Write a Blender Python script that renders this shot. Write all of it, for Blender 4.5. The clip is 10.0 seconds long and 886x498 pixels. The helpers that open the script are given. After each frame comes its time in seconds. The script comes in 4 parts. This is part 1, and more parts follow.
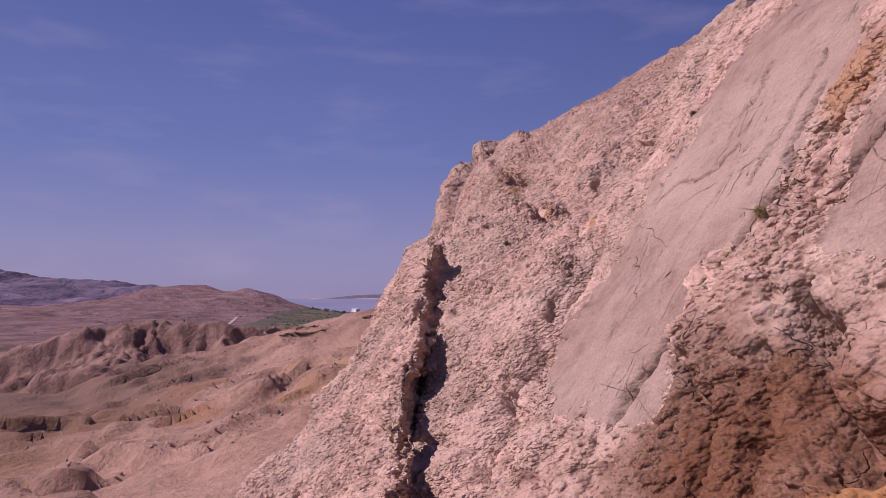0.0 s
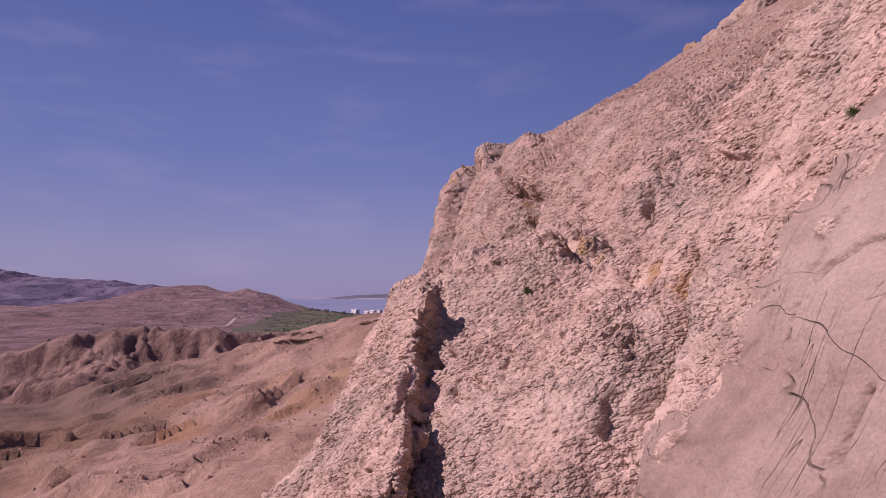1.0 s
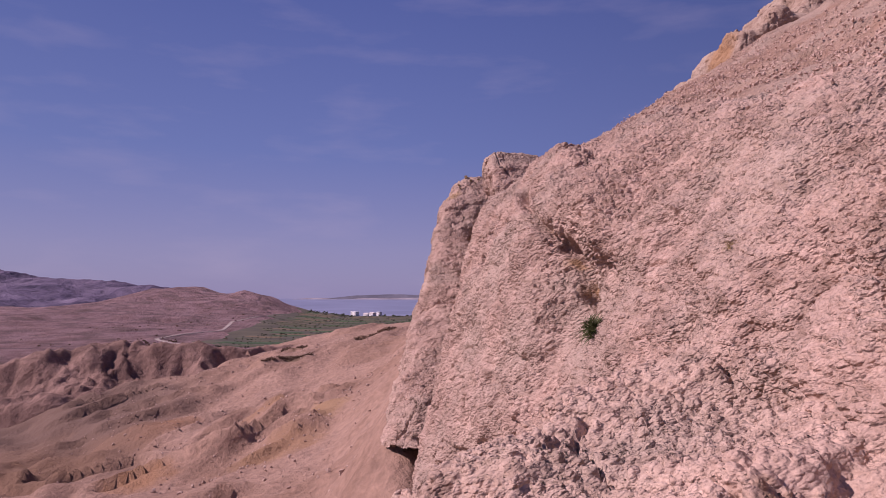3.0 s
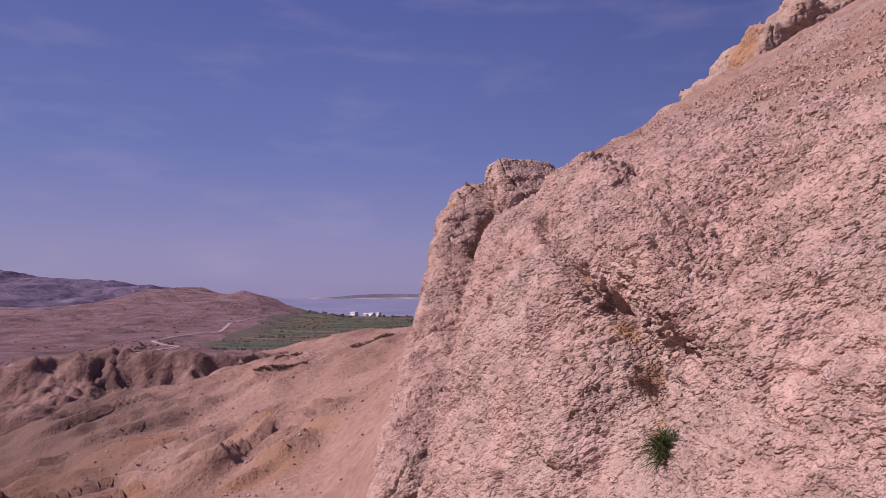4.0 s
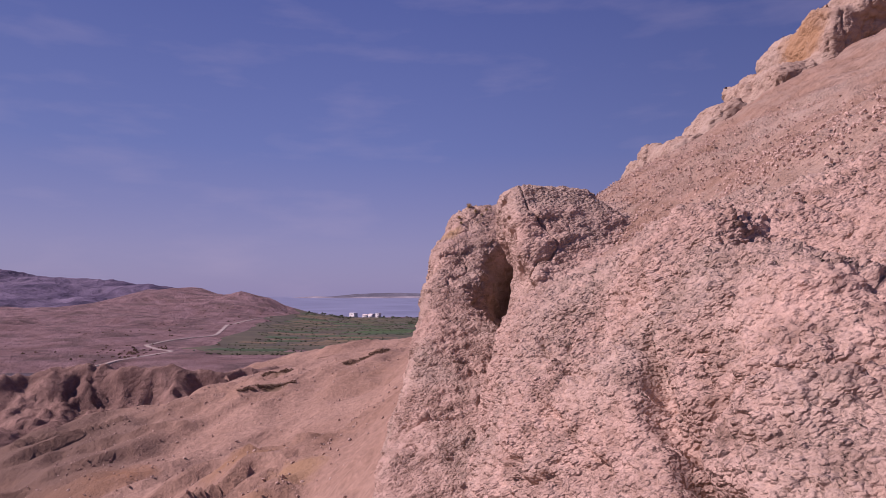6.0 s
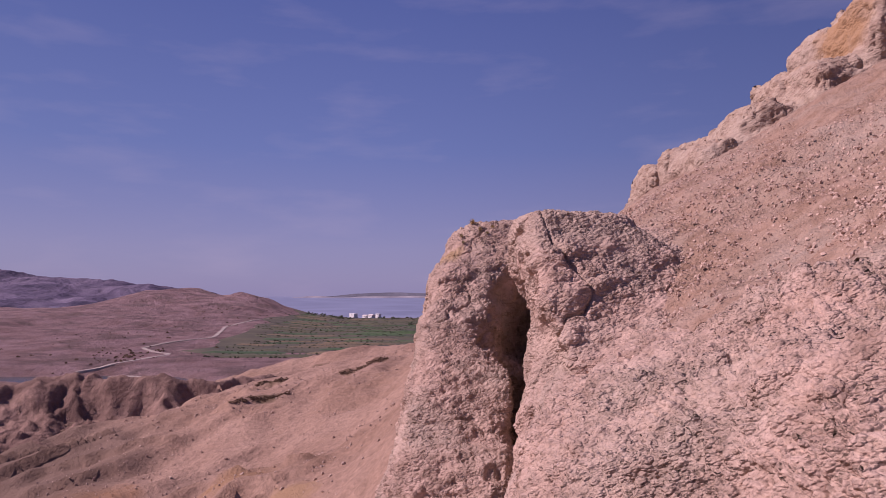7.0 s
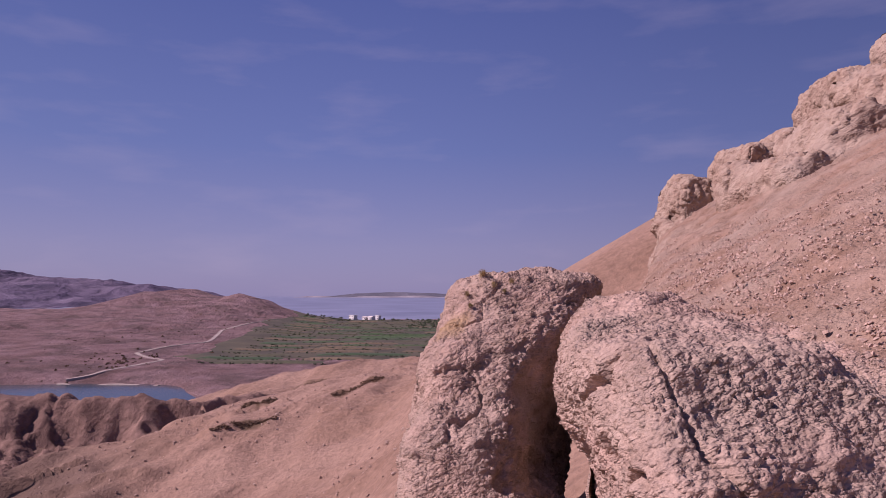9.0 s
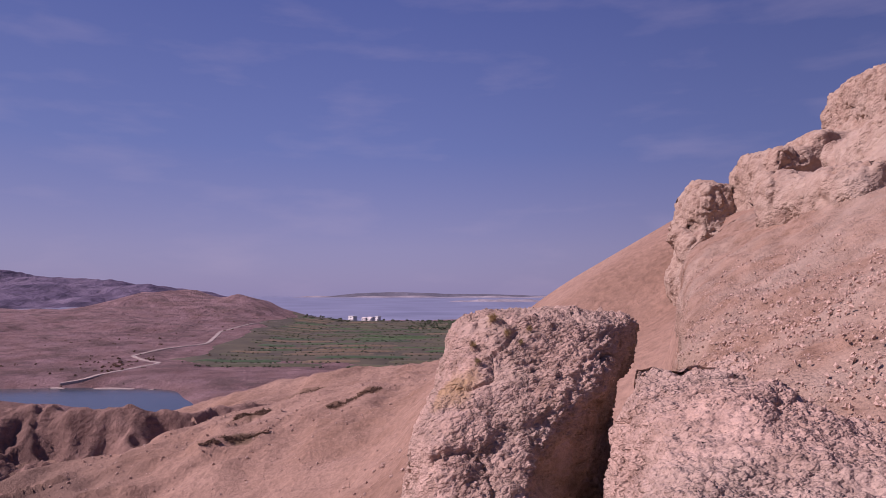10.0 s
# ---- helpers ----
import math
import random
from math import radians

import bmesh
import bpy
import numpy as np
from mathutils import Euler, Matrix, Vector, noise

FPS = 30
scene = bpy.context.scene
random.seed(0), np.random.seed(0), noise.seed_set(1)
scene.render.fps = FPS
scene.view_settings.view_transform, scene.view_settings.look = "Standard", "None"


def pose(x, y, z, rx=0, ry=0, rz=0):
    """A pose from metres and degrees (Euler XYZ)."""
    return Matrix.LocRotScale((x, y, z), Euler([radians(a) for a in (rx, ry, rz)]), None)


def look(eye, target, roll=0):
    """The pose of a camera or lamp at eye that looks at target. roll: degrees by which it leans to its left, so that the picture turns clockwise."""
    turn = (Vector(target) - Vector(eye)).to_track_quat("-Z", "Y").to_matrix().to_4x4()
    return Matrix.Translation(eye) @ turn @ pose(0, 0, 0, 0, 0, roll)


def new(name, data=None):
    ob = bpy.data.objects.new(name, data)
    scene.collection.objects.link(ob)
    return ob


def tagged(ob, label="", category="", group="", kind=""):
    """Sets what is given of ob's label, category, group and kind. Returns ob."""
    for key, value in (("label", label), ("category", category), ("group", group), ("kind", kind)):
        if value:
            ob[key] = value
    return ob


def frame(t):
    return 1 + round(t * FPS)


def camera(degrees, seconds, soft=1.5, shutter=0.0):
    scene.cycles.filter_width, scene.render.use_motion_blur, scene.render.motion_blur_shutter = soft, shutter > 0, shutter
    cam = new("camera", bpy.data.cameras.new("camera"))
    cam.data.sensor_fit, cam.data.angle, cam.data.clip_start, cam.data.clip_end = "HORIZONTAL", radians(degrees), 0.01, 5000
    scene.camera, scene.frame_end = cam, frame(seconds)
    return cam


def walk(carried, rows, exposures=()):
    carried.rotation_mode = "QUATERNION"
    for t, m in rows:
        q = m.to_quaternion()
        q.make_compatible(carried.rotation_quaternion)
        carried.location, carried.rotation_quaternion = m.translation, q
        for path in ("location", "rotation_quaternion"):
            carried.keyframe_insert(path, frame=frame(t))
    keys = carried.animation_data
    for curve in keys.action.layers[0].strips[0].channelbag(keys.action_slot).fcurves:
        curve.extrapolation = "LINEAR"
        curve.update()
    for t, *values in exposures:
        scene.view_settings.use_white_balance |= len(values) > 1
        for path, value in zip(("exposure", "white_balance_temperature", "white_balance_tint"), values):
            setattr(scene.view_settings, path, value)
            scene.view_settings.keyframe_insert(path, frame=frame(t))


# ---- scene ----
cam = camera(66.0, 10.0, soft=0.5)
METRES, EYE, TILT, LEAN, TURN = 100.0, 32.0, 3.8, 0.0, 0.0
ROWS = [
    (0.0000, 0.0000, 0.0000, 0.0000, 0.0000, 0.0000, -0.0000),
    (0.5000, 0.0005, 0.0275, 0.0052, 0.0188, -0.0000, -0.0300),
    (1.0000, 0.0008, 0.0549, 0.0107, 0.0376, -0.0188, -0.0600),
    (1.5000, 0.0008, 0.0823, 0.0161, 0.0564, -0.0000, -0.0800),
    (2.0000, 0.0006, 0.1094, 0.0218, 0.0564, -0.0188, -0.0700),
    (2.5000, 0.0008, 0.1370, 0.0277, 0.0752, -0.0188, -0.1100),
    (4.0000, 0.0028, 0.2179, 0.0445, 0.0564, -0.0940, -0.0600),
    (4.5000, 0.0032, 0.2442, 0.0508, 0.0564, -0.1316, -0.1100),
    (5.0000, 0.0036, 0.2708, 0.0567, 0.0940, -0.1693, -0.1000),
    (5.5000, 0.0044, 0.2968, 0.0623, 0.0940, -0.1881, -0.1000),
    (7.0000, 0.0052, 0.3745, 0.0798, 0.1316, -0.2633, -0.0500),
    (7.5000, 0.0054, 0.4005, 0.0856, 0.1316, -0.2821, -0.0100),
    (8.0000, 0.0057, 0.4264, 0.0912, 0.1693, -0.2821, -0.0600),
    (8.5000, 0.0058, 0.4520, 0.0968, 0.1693, -0.3009, -0.0600),
    (9.0000, 0.0059, 0.4774, 0.1023, 0.1881, -0.3197, -0.0500),
    (9.5000, 0.0060, 0.5030, 0.1076, 0.1881, -0.3197, -0.1100),
    (10.0000, 0.0058, 0.5283, 0.1130, 0.1881, -0.3385, -0.0700),
]
walk(cam, [(t, pose(0, 0, EYE, TILT, LEAN, TURN) @ pose(METRES * x, METRES * y, METRES * z, 90 + pitch, roll, yaw)) for t, x, y, z, yaw, pitch, roll in ROWS],
     exposures=[(0.0, 0.12, 6400, 44), (10.0, 0.12, 6400, 44)])

# ---- sky and sun ----
SUN_DIR = Vector((-0.74, -0.08, 0.66)).normalized()   # towards the sun
world = bpy.data.worlds.new("world")
scene.world = world
world.use_nodes = True
wn, wl = world.node_tree.nodes, world.node_tree.links
wn.clear()
sky = wn.new("ShaderNodeTexSky")
sky.sky_type = "NISHITA"
sky.sun_disc = False
sky.sun_elevation = math.asin(SUN_DIR.z)
sky.sun_rotation = math.atan2(SUN_DIR.x, SUN_DIR.y)
sky.altitude, sky.air_density, sky.dust_density, sky.ozone_density = 0, 1.0, 0.35, 2.2
geo = wn.new("ShaderNodeTexCoord")
wmap = wn.new("ShaderNodeMapping")
wmap.inputs["Scale"].default_value = (2.2, 2.2, 9.0)
wnoise = wn.new("ShaderNodeTexNoise")
wnoise.inputs["Scale"].default_value, wnoise.inputs["Detail"].default_value = 2.6, 6.0
wramp = wn.new("ShaderNodeValToRGB")
wramp.color_ramp.elements[0].position, wramp.color_ramp.elements[1].position = 0.52, 0.82
wramp.color_ramp.elements[1].color = (0.20, 0.20, 0.20, 1)
wmix = wn.new("ShaderNodeMixRGB")
wmix.inputs[2].default_value = (7.5, 7.0, 8.2, 1)
bg = wn.new("ShaderNodeBackground")
bg.inputs["Strength"].default_value = 0.054
out = wn.new("ShaderNodeOutputWorld")
wl.new(geo.outputs["Generated"], wmap.inputs["Vector"])
wl.new(wmap.outputs["Vector"], wnoise.inputs["Vector"])
wl.new(wnoise.outputs["Fac"], wramp.inputs["Fac"])
wl.new(wramp.outputs["Color"], wmix.inputs["Fac"])
wsep = wn.new("ShaderNodeSeparateXYZ")
wl.new(geo.outputs["Generated"], wsep.inputs[0])
whaze = wn.new("ShaderNodeValToRGB")   # lavender haze low down, deep blue above
for at, c in ((0.06, (4.3, 4.7, 8.0, 1)), (0.20, (2.3, 3.5, 7.6, 1)), (0.5, (1.0, 1.8, 5.6, 1))):
    e = whaze.color_ramp.elements.new(at)
    e.color = c
whaze.color_ramp.elements.remove(whaze.color_ramp.elements[0])
whaze.color_ramp.elements.remove(whaze.color_ramp.elements[-1])
wl.new(wsep.outputs["Z"], whaze.inputs["Fac"])
wair = wn.new("ShaderNodeMixRGB")
wair.inputs[0].default_value = 0.72
wl.new(sky.outputs["Color"], wair.inputs[1])
wl.new(whaze.outputs["Color"], wair.inputs[2])
wvignette = wn.new("ShaderNodeValToRGB")   # lens vignetting put into the sky: darker to both sides, most right
for at, c in ((0.25, 0.90), (0.5, 1.0), (0.78, 0.66)):
    e = wvignette.color_ramp.elements.new(at)
    e.color = (c, c, c, 1)
wvignette.color_ramp.elements.remove(wvignette.color_ramp.elements[0])
wvignette.color_ramp.elements.remove(wvignette.color_ramp.elements[-1])
wvignette.color_ramp.interpolation = "B_SPLINE"
wacross = wn.new("ShaderNodeMath")
wacross.operation = "MULTIPLY_ADD"
wacross.inputs[1].default_value, wacross.inputs[2].default_value = 0.5, 0.5
wl.new(wsep.outputs["X"], wacross.inputs[0])
wl.new(wacross.outputs[0], wvignette.inputs["Fac"])
wmul = wn.new("ShaderNodeMixRGB")
wmul.blend_type = "MULTIPLY"
wmul.inputs[0].default_value = 1.0
wl.new(wair.outputs["Color"], wmul.inputs[1])
wl.new(wvignette.outputs["Color"], wmul.inputs[2])
wl.new(wmul.outputs["Color"], wmix.inputs[1])
wl.new(wmix.outputs["Color"], bg.inputs["Color"])
wl.new(bg.outputs["Background"], out.inputs["Surface"])

sun_data = bpy.data.lights.new("sun", "SUN")
sun_data.energy, sun_data.angle, sun_data.color = 5.0, radians(0.53), (1.0, 0.93, 0.85)
sun = new("sun", sun_data)
sun.matrix_world = look(SUN_DIR * 300, (0, 0, 0))


# ---- numeric noise ----
def hash01(ix, iy, iz, seed):
    h = (ix.astype(np.int64) * 374761393 + iy.astype(np.int64) * 668265263 + iz.astype(np.int64) * 2147483647 + seed * 974634777) & 0xFFFFFFFF
    h = ((h ^ (h >> 13)) * 1274126177) & 0xFFFFFFFF
    h = ((h ^ (h >> 16)) * 2246822519) & 0xFFFFFFFF
    return ((h ^ (h >> 15)) & 0xFFFFFF).astype(np.float32) / 16777215.0


def vnoise(p, seed=0):
    """Smooth noise in -1..1 at the points p (n, 3)."""
    c = np.floor(p)
    f = (p - c).astype(np.float32)
    c = c.astype(np.int64)
    w = f * f * f * (f * (f * 6 - 15) + 10)
    total = np.zeros(len(p), np.float32)
    for dx in (0, 1):
        for dy in (0, 1):
            for dz in (0, 1):
                k = (w[:, 0] if dx else 1 - w[:, 0]) * (w[:, 1] if dy else 1 - w[:, 1]) * (w[:, 2] if dz else 1 - w[:, 2])
                total += k * hash01(c[:, 0] + dx, c[:, 1] + dy, c[:, 2] + dz, seed)
    return total * 2 - 1


def fbm(p, octaves=4, seed=0, gain=0.5):
    total, a, q = np.zeros(len(p), np.float32), 1.0, np.asarray(p, np.float64)
    for k in range(octaves):
        total += a * vnoise(q, seed + 17 * k)
        a, q = a * gain, q * 2.03 + 7.31
    return total


def cells(p, seed=0):
    """Distance to the nearest and the second nearest of scattered points, one to a unit cell."""
    c = np.floor(p).astype(np.int64)
    f = (p - c).astype(np.float32)
    d1, d2 = np.full(len(p), 9.0, np.float32), np.full(len(p), 9.0, np.float32)
    for dx in (-1, 0, 1):
        for dy in (-1, 0, 1):
            for dz in (-1, 0, 1):
                x, y, z = c[:, 0] + dx, c[:, 1] + dy, c[:, 2] + dz
                d = (dx + hash01(x, y, z, seed) - f[:, 0]) ** 2 + (dy + hash01(x, y, z, seed + 1) - f[:, 1]) ** 2 + (dz + hash01(x, y, z, seed + 2) - f[:, 2]) ** 2
                d2 = np.minimum(d2, np.maximum(d1, d))
                d1 = np.minimum(d1, d)
    return np.sqrt(d1), np.sqrt(d2)


def smooth(a, b, x):
    k = np.clip((x - a) / (b - a), 0, 1)
    return k * k * (3 - 2 * k)


def smax(a, b, k):
    h = np.clip(0.5 + 0.5 * (a - b) / k, 0, 1)
    return b + (a - b) * h + k * h * (1 - h)


def smin(a, b, k):
    return -smax(-a, -b, k)


# ---- materials ----
BED_TURN = Vector((-0.28, 0.28, 0.92)).rotation_difference(Vector((0, 0, 1))).to_euler()   # lays the rock's beds level


def material(name):
    m = bpy.data.materials.new(name)
    m.use_nodes = True
    return m, m.node_tree.nodes, m.node_tree.links, m.node_tree.nodes["Principled BSDF"]


def tex(n, l, kind, vector, scale, detail=4.0, rough=0.55):
    t = n.new("ShaderNodeTex" + kind)
    t.inputs["Scale"].default_value = scale
    if kind == "Noise":
        t.inputs["Detail"].default_value, t.inputs["Roughness"].default_value = detail, rough
    l.new(vector, t.inputs["Vector"])
    return t


def ramp(n, l, fac, stops):
    r = n.new("ShaderNodeValToRGB")
    while len(r.color_ramp.elements) < len(stops):
        r.color_ramp.elements.new(0.5)
    for e, (at, c) in zip(r.color_ramp.elements, stops):
        e.position, e.color = at, (*c, 1) if len(c) == 3 else c
    l.new(fac, r.inputs["Fac"])
    return r.outputs["Color"]


def grey(v):
    return (v, v, v)


def blend(n, l, fac, a, b, mode="MIX"):
    m = n.new("ShaderNodeMixRGB")
    m.blend_type = mode
    for k, v in ((0, fac), (1, a), (2, b)):
        if isinstance(v, (int, float)):
            m.inputs[k].default_value = v
        elif isinstance(v, tuple):
            m.inputs[k].default_value = (*v, 1)
        else:
            l.new(v, m.inputs[k])
    return m.outputs["Color"]


def bump(n, l, height, strength, distance, before=None):
    b = n.new("ShaderNodeBump")
    b.inputs["Strength"].default_value, b.inputs["Distance"].default_value = strength, distance
    l.new(height, b.inputs["Height"])
    if before is not None:
        l.new(before, b.inputs["Normal"])
    return b.outputs["Normal"]


def near(n, l, pos, centre, radius, wobble):
    """1 at centre, 0 past radius, with an uneven rim: for a stain with a shape of its own."""
    sub = n.new("ShaderNodeVectorMath")
    sub.operation = "DISTANCE"
    l.new(pos, sub.inputs[0])
    sub.inputs[1].default_value = centre
    ma = n.new("ShaderNodeMath")
    ma.operation = "MULTIPLY_ADD"
    l.new(wobble, ma.inputs[0])
    ma.inputs[1].default_value = radius * 1.3
    l.new(sub.outputs["Value"], ma.inputs[2])
    mr = n.new("ShaderNodeMapRange")
    l.new(ma.outputs[0], mr.inputs["Value"])
    mr.inputs["From Min"].default_value, mr.inputs["From Max"].default_value = radius * 1.75, radius * 1.25
    return mr.outputs["Result"]


ROCK_LIGHT, ROCK_MID, ROCK_DARK, ROCK_OCHRE, ROCK_GREY = (0.49, 0.338, 0.265), (0.415, 0.282, 0.218), (0.27, 0.175, 0.13), (0.30, 0.165, 0.075), (0.385, 0.305, 0.24)


def rock_material(name, lumps=1.0, light=ROCK_LIGHT, mid=ROCK_MID, dark=ROCK_DARK, stains=(), fine=11.0, chips=0.2, cracks=None):
    m, n, l, b = material(name)
    co = n.new("ShaderNodeTexCoord")
    pos = co.outputs["Object"]
    level = n.new("ShaderNodeMapping")
    level.inputs["Rotation"].default_value = BED_TURN
    l.new(pos, level.inputs["Vector"])
    mp = n.new("ShaderNodeMapping")
    mp.inputs["Scale"].default_value = (0.88, 0.88, 1.4)
    l.new(level.outputs["Vector"], mp.inputs["Vector"])
    bed = mp.outputs["Vector"]
    big = tex(n, l, "Noise", pos, 0.35, 5.0)
    med = tex(n, l, "Noise", bed, 2.1, 6.0)
    grain = tex(n, l, "Noise", pos, 26.0, 5.0, 0.7)
    col = ramp(n, l, med.outputs["Fac"], [(0.30, dark), (0.46, mid), (0.62, light), (0.85, tuple(c * 1.08 for c in light))])
    col = blend(n, l, ramp(n, l, big.outputs["Fac"], [(0.42, grey(0)), (0.66, grey(0.55))]), col, ROCK_GREY)
    col = blend(n, l, 0.5, col, ramp(n, l, grain.outputs["Fac"], [(0.3, grey(0.55)), (0.7, grey(1.3))]), "MULTIPLY")
    bend = tex(n, l, "Noise", bed, fine * 0.5, 3.0)
    off = n.new("ShaderNodeVectorMath")
    off.operation = "MULTIPLY_ADD"
    l.new(bend.outputs["Color"], off.inputs[0])
    off.inputs[1].default_value = (0.8 / fine, 0.8 / fine, 0.6 / fine)
    l.new(bed, off.inputs[2])
    crease = None
    for scale, share in ((fine * 0.8, 1.0), (fine * 1.9, 0.45)):   # rounded pebbles of rock, knit together
        vor = tex(n, l, "Voronoi", off.outputs[0], scale)
        vor.feature = "SMOOTH_F1"
        vor.inputs["Smoothness"].default_value = 0.25
        one = ramp(n, l, vor.outputs["Distance"], [(0.0, grey(share)), (0.25, grey(share * 0.9)), (0.5, grey(share * 0.45)), (0.75, grey(0.0))])
        crease = one if crease is None else blend(n, l, 1.0, crease, one, "ADD")
    patch = tex(n, l, "Noise", pos, 0.9, 4.0)
    crease = blend(n, l, 1.0, crease, ramp(n, l, patch.outputs["Fac"], [(0.36, grey(0.35)), (0.60, grey(1.0))]), "MULTIPLY")
    for centre, radius, colour in stains:
        wob = tex(n, l, "Noise", bed, 1.6 / max(radius, 0.4), 5.0)
        sep = near(n, l, pos, centre, radius, wob.outputs["Fac"])
        mul = n.new("ShaderNodeMath")
        mul.operation = "MULTIPLY"
        l.new(sep, mul.inputs[0])
        streak = ramp(n, l, grain.outputs["Fac"], [(0.25, grey(0.35)), (0.6, grey(0.95))])
        l.new(streak, mul.inputs[1])
        col = blend(n, l, mul.outputs[0], col, colour)
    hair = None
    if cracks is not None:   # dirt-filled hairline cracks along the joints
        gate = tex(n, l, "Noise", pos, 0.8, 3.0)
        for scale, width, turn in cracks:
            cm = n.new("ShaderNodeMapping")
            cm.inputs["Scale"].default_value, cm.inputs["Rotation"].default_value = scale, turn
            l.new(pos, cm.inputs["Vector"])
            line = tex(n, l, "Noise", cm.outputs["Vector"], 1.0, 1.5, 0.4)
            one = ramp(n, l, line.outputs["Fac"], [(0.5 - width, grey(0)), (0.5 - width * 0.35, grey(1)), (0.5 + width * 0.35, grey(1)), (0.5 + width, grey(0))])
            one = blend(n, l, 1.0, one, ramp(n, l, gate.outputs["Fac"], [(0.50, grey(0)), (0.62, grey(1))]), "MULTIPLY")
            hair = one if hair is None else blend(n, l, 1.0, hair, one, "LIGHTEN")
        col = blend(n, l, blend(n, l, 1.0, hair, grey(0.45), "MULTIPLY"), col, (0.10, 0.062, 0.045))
    l.new(col, b.inputs["Base Color"])
    b.inputs["Roughness"].default_value = 0.92
    b.inputs["Specular IOR Level"].default_value = 0.2
    fine_lumps = tex(n, l, "Noise", bed, fine * 2.2, 6.0, 0.65)
    flakes = tex(n, l, "Noise", bed, fine * 0.42, 7.0, 0.62)
    chip = ramp(n, l, flakes.outputs["Fac"], [(0.40, grey(0)), (0.44, grey(0.45)), (0.52, grey(0.5)), (0.56, grey(1))])
    nrm = bump(n, l, chip, 0.45 * chips, 0.012)
    nrm = bump(n, l, crease, 1.0 * lumps, 0.07, nrm)
    nrm = bump(n, l, fine_lumps.outputs["Fac"], 0.45 * max(lumps, 0.35), 0.03, nrm)
    nrm = bump(n, l, grain.outputs["Fac"], 0.5, 0.012, nrm)
    if hair is not None:
        inverse = n.new("ShaderNodeInvert")
        l.new(hair, inverse.inputs["Color"])
        nrm = bump(n, l, inverse.outputs["Color"], 0.9, 0.05, nrm)
    l.new(nrm, b.inputs["Normal"])
    return m


def earth_material(name, a, c, d, scale=0.05, speck=0.8, scrub=0.0, bumpy=0.5, far=None, patches=()):
    m, n, l, b = material(name)
    co = n.new("ShaderNodeTexCoord")
    pos = co.outputs["Object"]
    before = None
    big = tex(n, l, "Noise", pos, scale, 6.0, 0.6)
    small = tex(n, l, "Noise", pos, speck, 6.0, 0.65)
    col = ramp(n, l, big.outputs["Fac"], [(0.32, d), (0.48, c), (0.66, a)])
    col = blend(n, l, 0.7, col, ramp(n, l, small.outputs["Fac"], [(0.3, grey(0.6)), (0.7, grey(1.25))]), "MULTIPLY")
    if scrub:
        spots = tex(n, l, "Noise", pos, speck * 0.35, 8.0, 0.7)
        col = blend(n, l, ramp(n, l, spots.outputs["Fac"], [(0.60 - 0.1 * scrub, grey(0)), (0.68 - 0.1 * scrub, grey(0.8))]), col, (0.085, 0.075, 0.045))
    for centre, radius, colour in patches:
        wob = tex(n, l, "Noise", pos, 2.2 / radius, 8.0, 0.7)
        col = blend(n, l, near(n, l, pos, centre, radius, wob.outputs["Fac"]), col, colour)
    if far is not None:   # distance haze put into the valley's colour, and dark rocky patches
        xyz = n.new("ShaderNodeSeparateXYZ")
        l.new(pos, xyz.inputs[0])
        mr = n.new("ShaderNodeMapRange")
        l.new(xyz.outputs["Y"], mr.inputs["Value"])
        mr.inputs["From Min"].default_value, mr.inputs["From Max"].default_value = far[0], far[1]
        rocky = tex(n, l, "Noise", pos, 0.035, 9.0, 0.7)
        hazy_soil = blend(n, l, 1.0, col, far[2], "MULTIPLY")
        hazy_soil = blend(n, l, ramp(n, l, rocky.outputs["Fac"], [(0.47, grey(0)), (0.60, grey(0.65))]), hazy_soil, (0.15, 0.105, 0.095))
        col = blend(n, l, mr.outputs["Result"], col, hazy_soil)
        relief = tex(n, l, "Noise", pos, 0.028, 10.0, 0.68)
        high = n.new("ShaderNodeMath")
        high.operation = "MULTIPLY"
        l.new(relief.outputs["Fac"], high.inputs[0])
        l.new(mr.outputs["Result"], high.inputs[1])
        before = bump(n, l, high.outputs[0], 1.0, 42.0)
    l.new(col, b.inputs["Base Color"])
    b.inputs["Roughness"].default_value = 0.95
    b.inputs["Specular IOR Level"].default_value = 0.15
    l.new(bump(n, l, small.outputs["Fac"], bumpy, 0.6 / speck, before), b.inputs["Normal"])
    return m


def plain_material(name, colour, rough=0.8, vary=0.25, scale=3.0):
    m, n, l, b = material(name)
    co = n.new("ShaderNodeTexCoord")
    t = tex(n, l, "Noise", co.outputs["Object"], scale, 5.0)
    info = n.new("ShaderNodeObjectInfo")
    col = ramp(n, l, t.outputs["Fac"], [(0.3, tuple(c * (1 - vary) for c in colour)), (0.7, tuple(c * (1 + vary) for c in colour))])
    col = blend(n, l, 0.5, col, ramp(n, l, info.outputs["Random"], [(0.0, grey(0.75)), (1.0, grey(1.2))]), "MULTIPLY")
    l.new(col, b.inputs["Base Color"])
    b.inputs["Roughness"].default_value = rough
    l.new(bump(n, l, t.outputs["Fac"], 0.4, 0.05), b.inputs["Normal"])
    return m


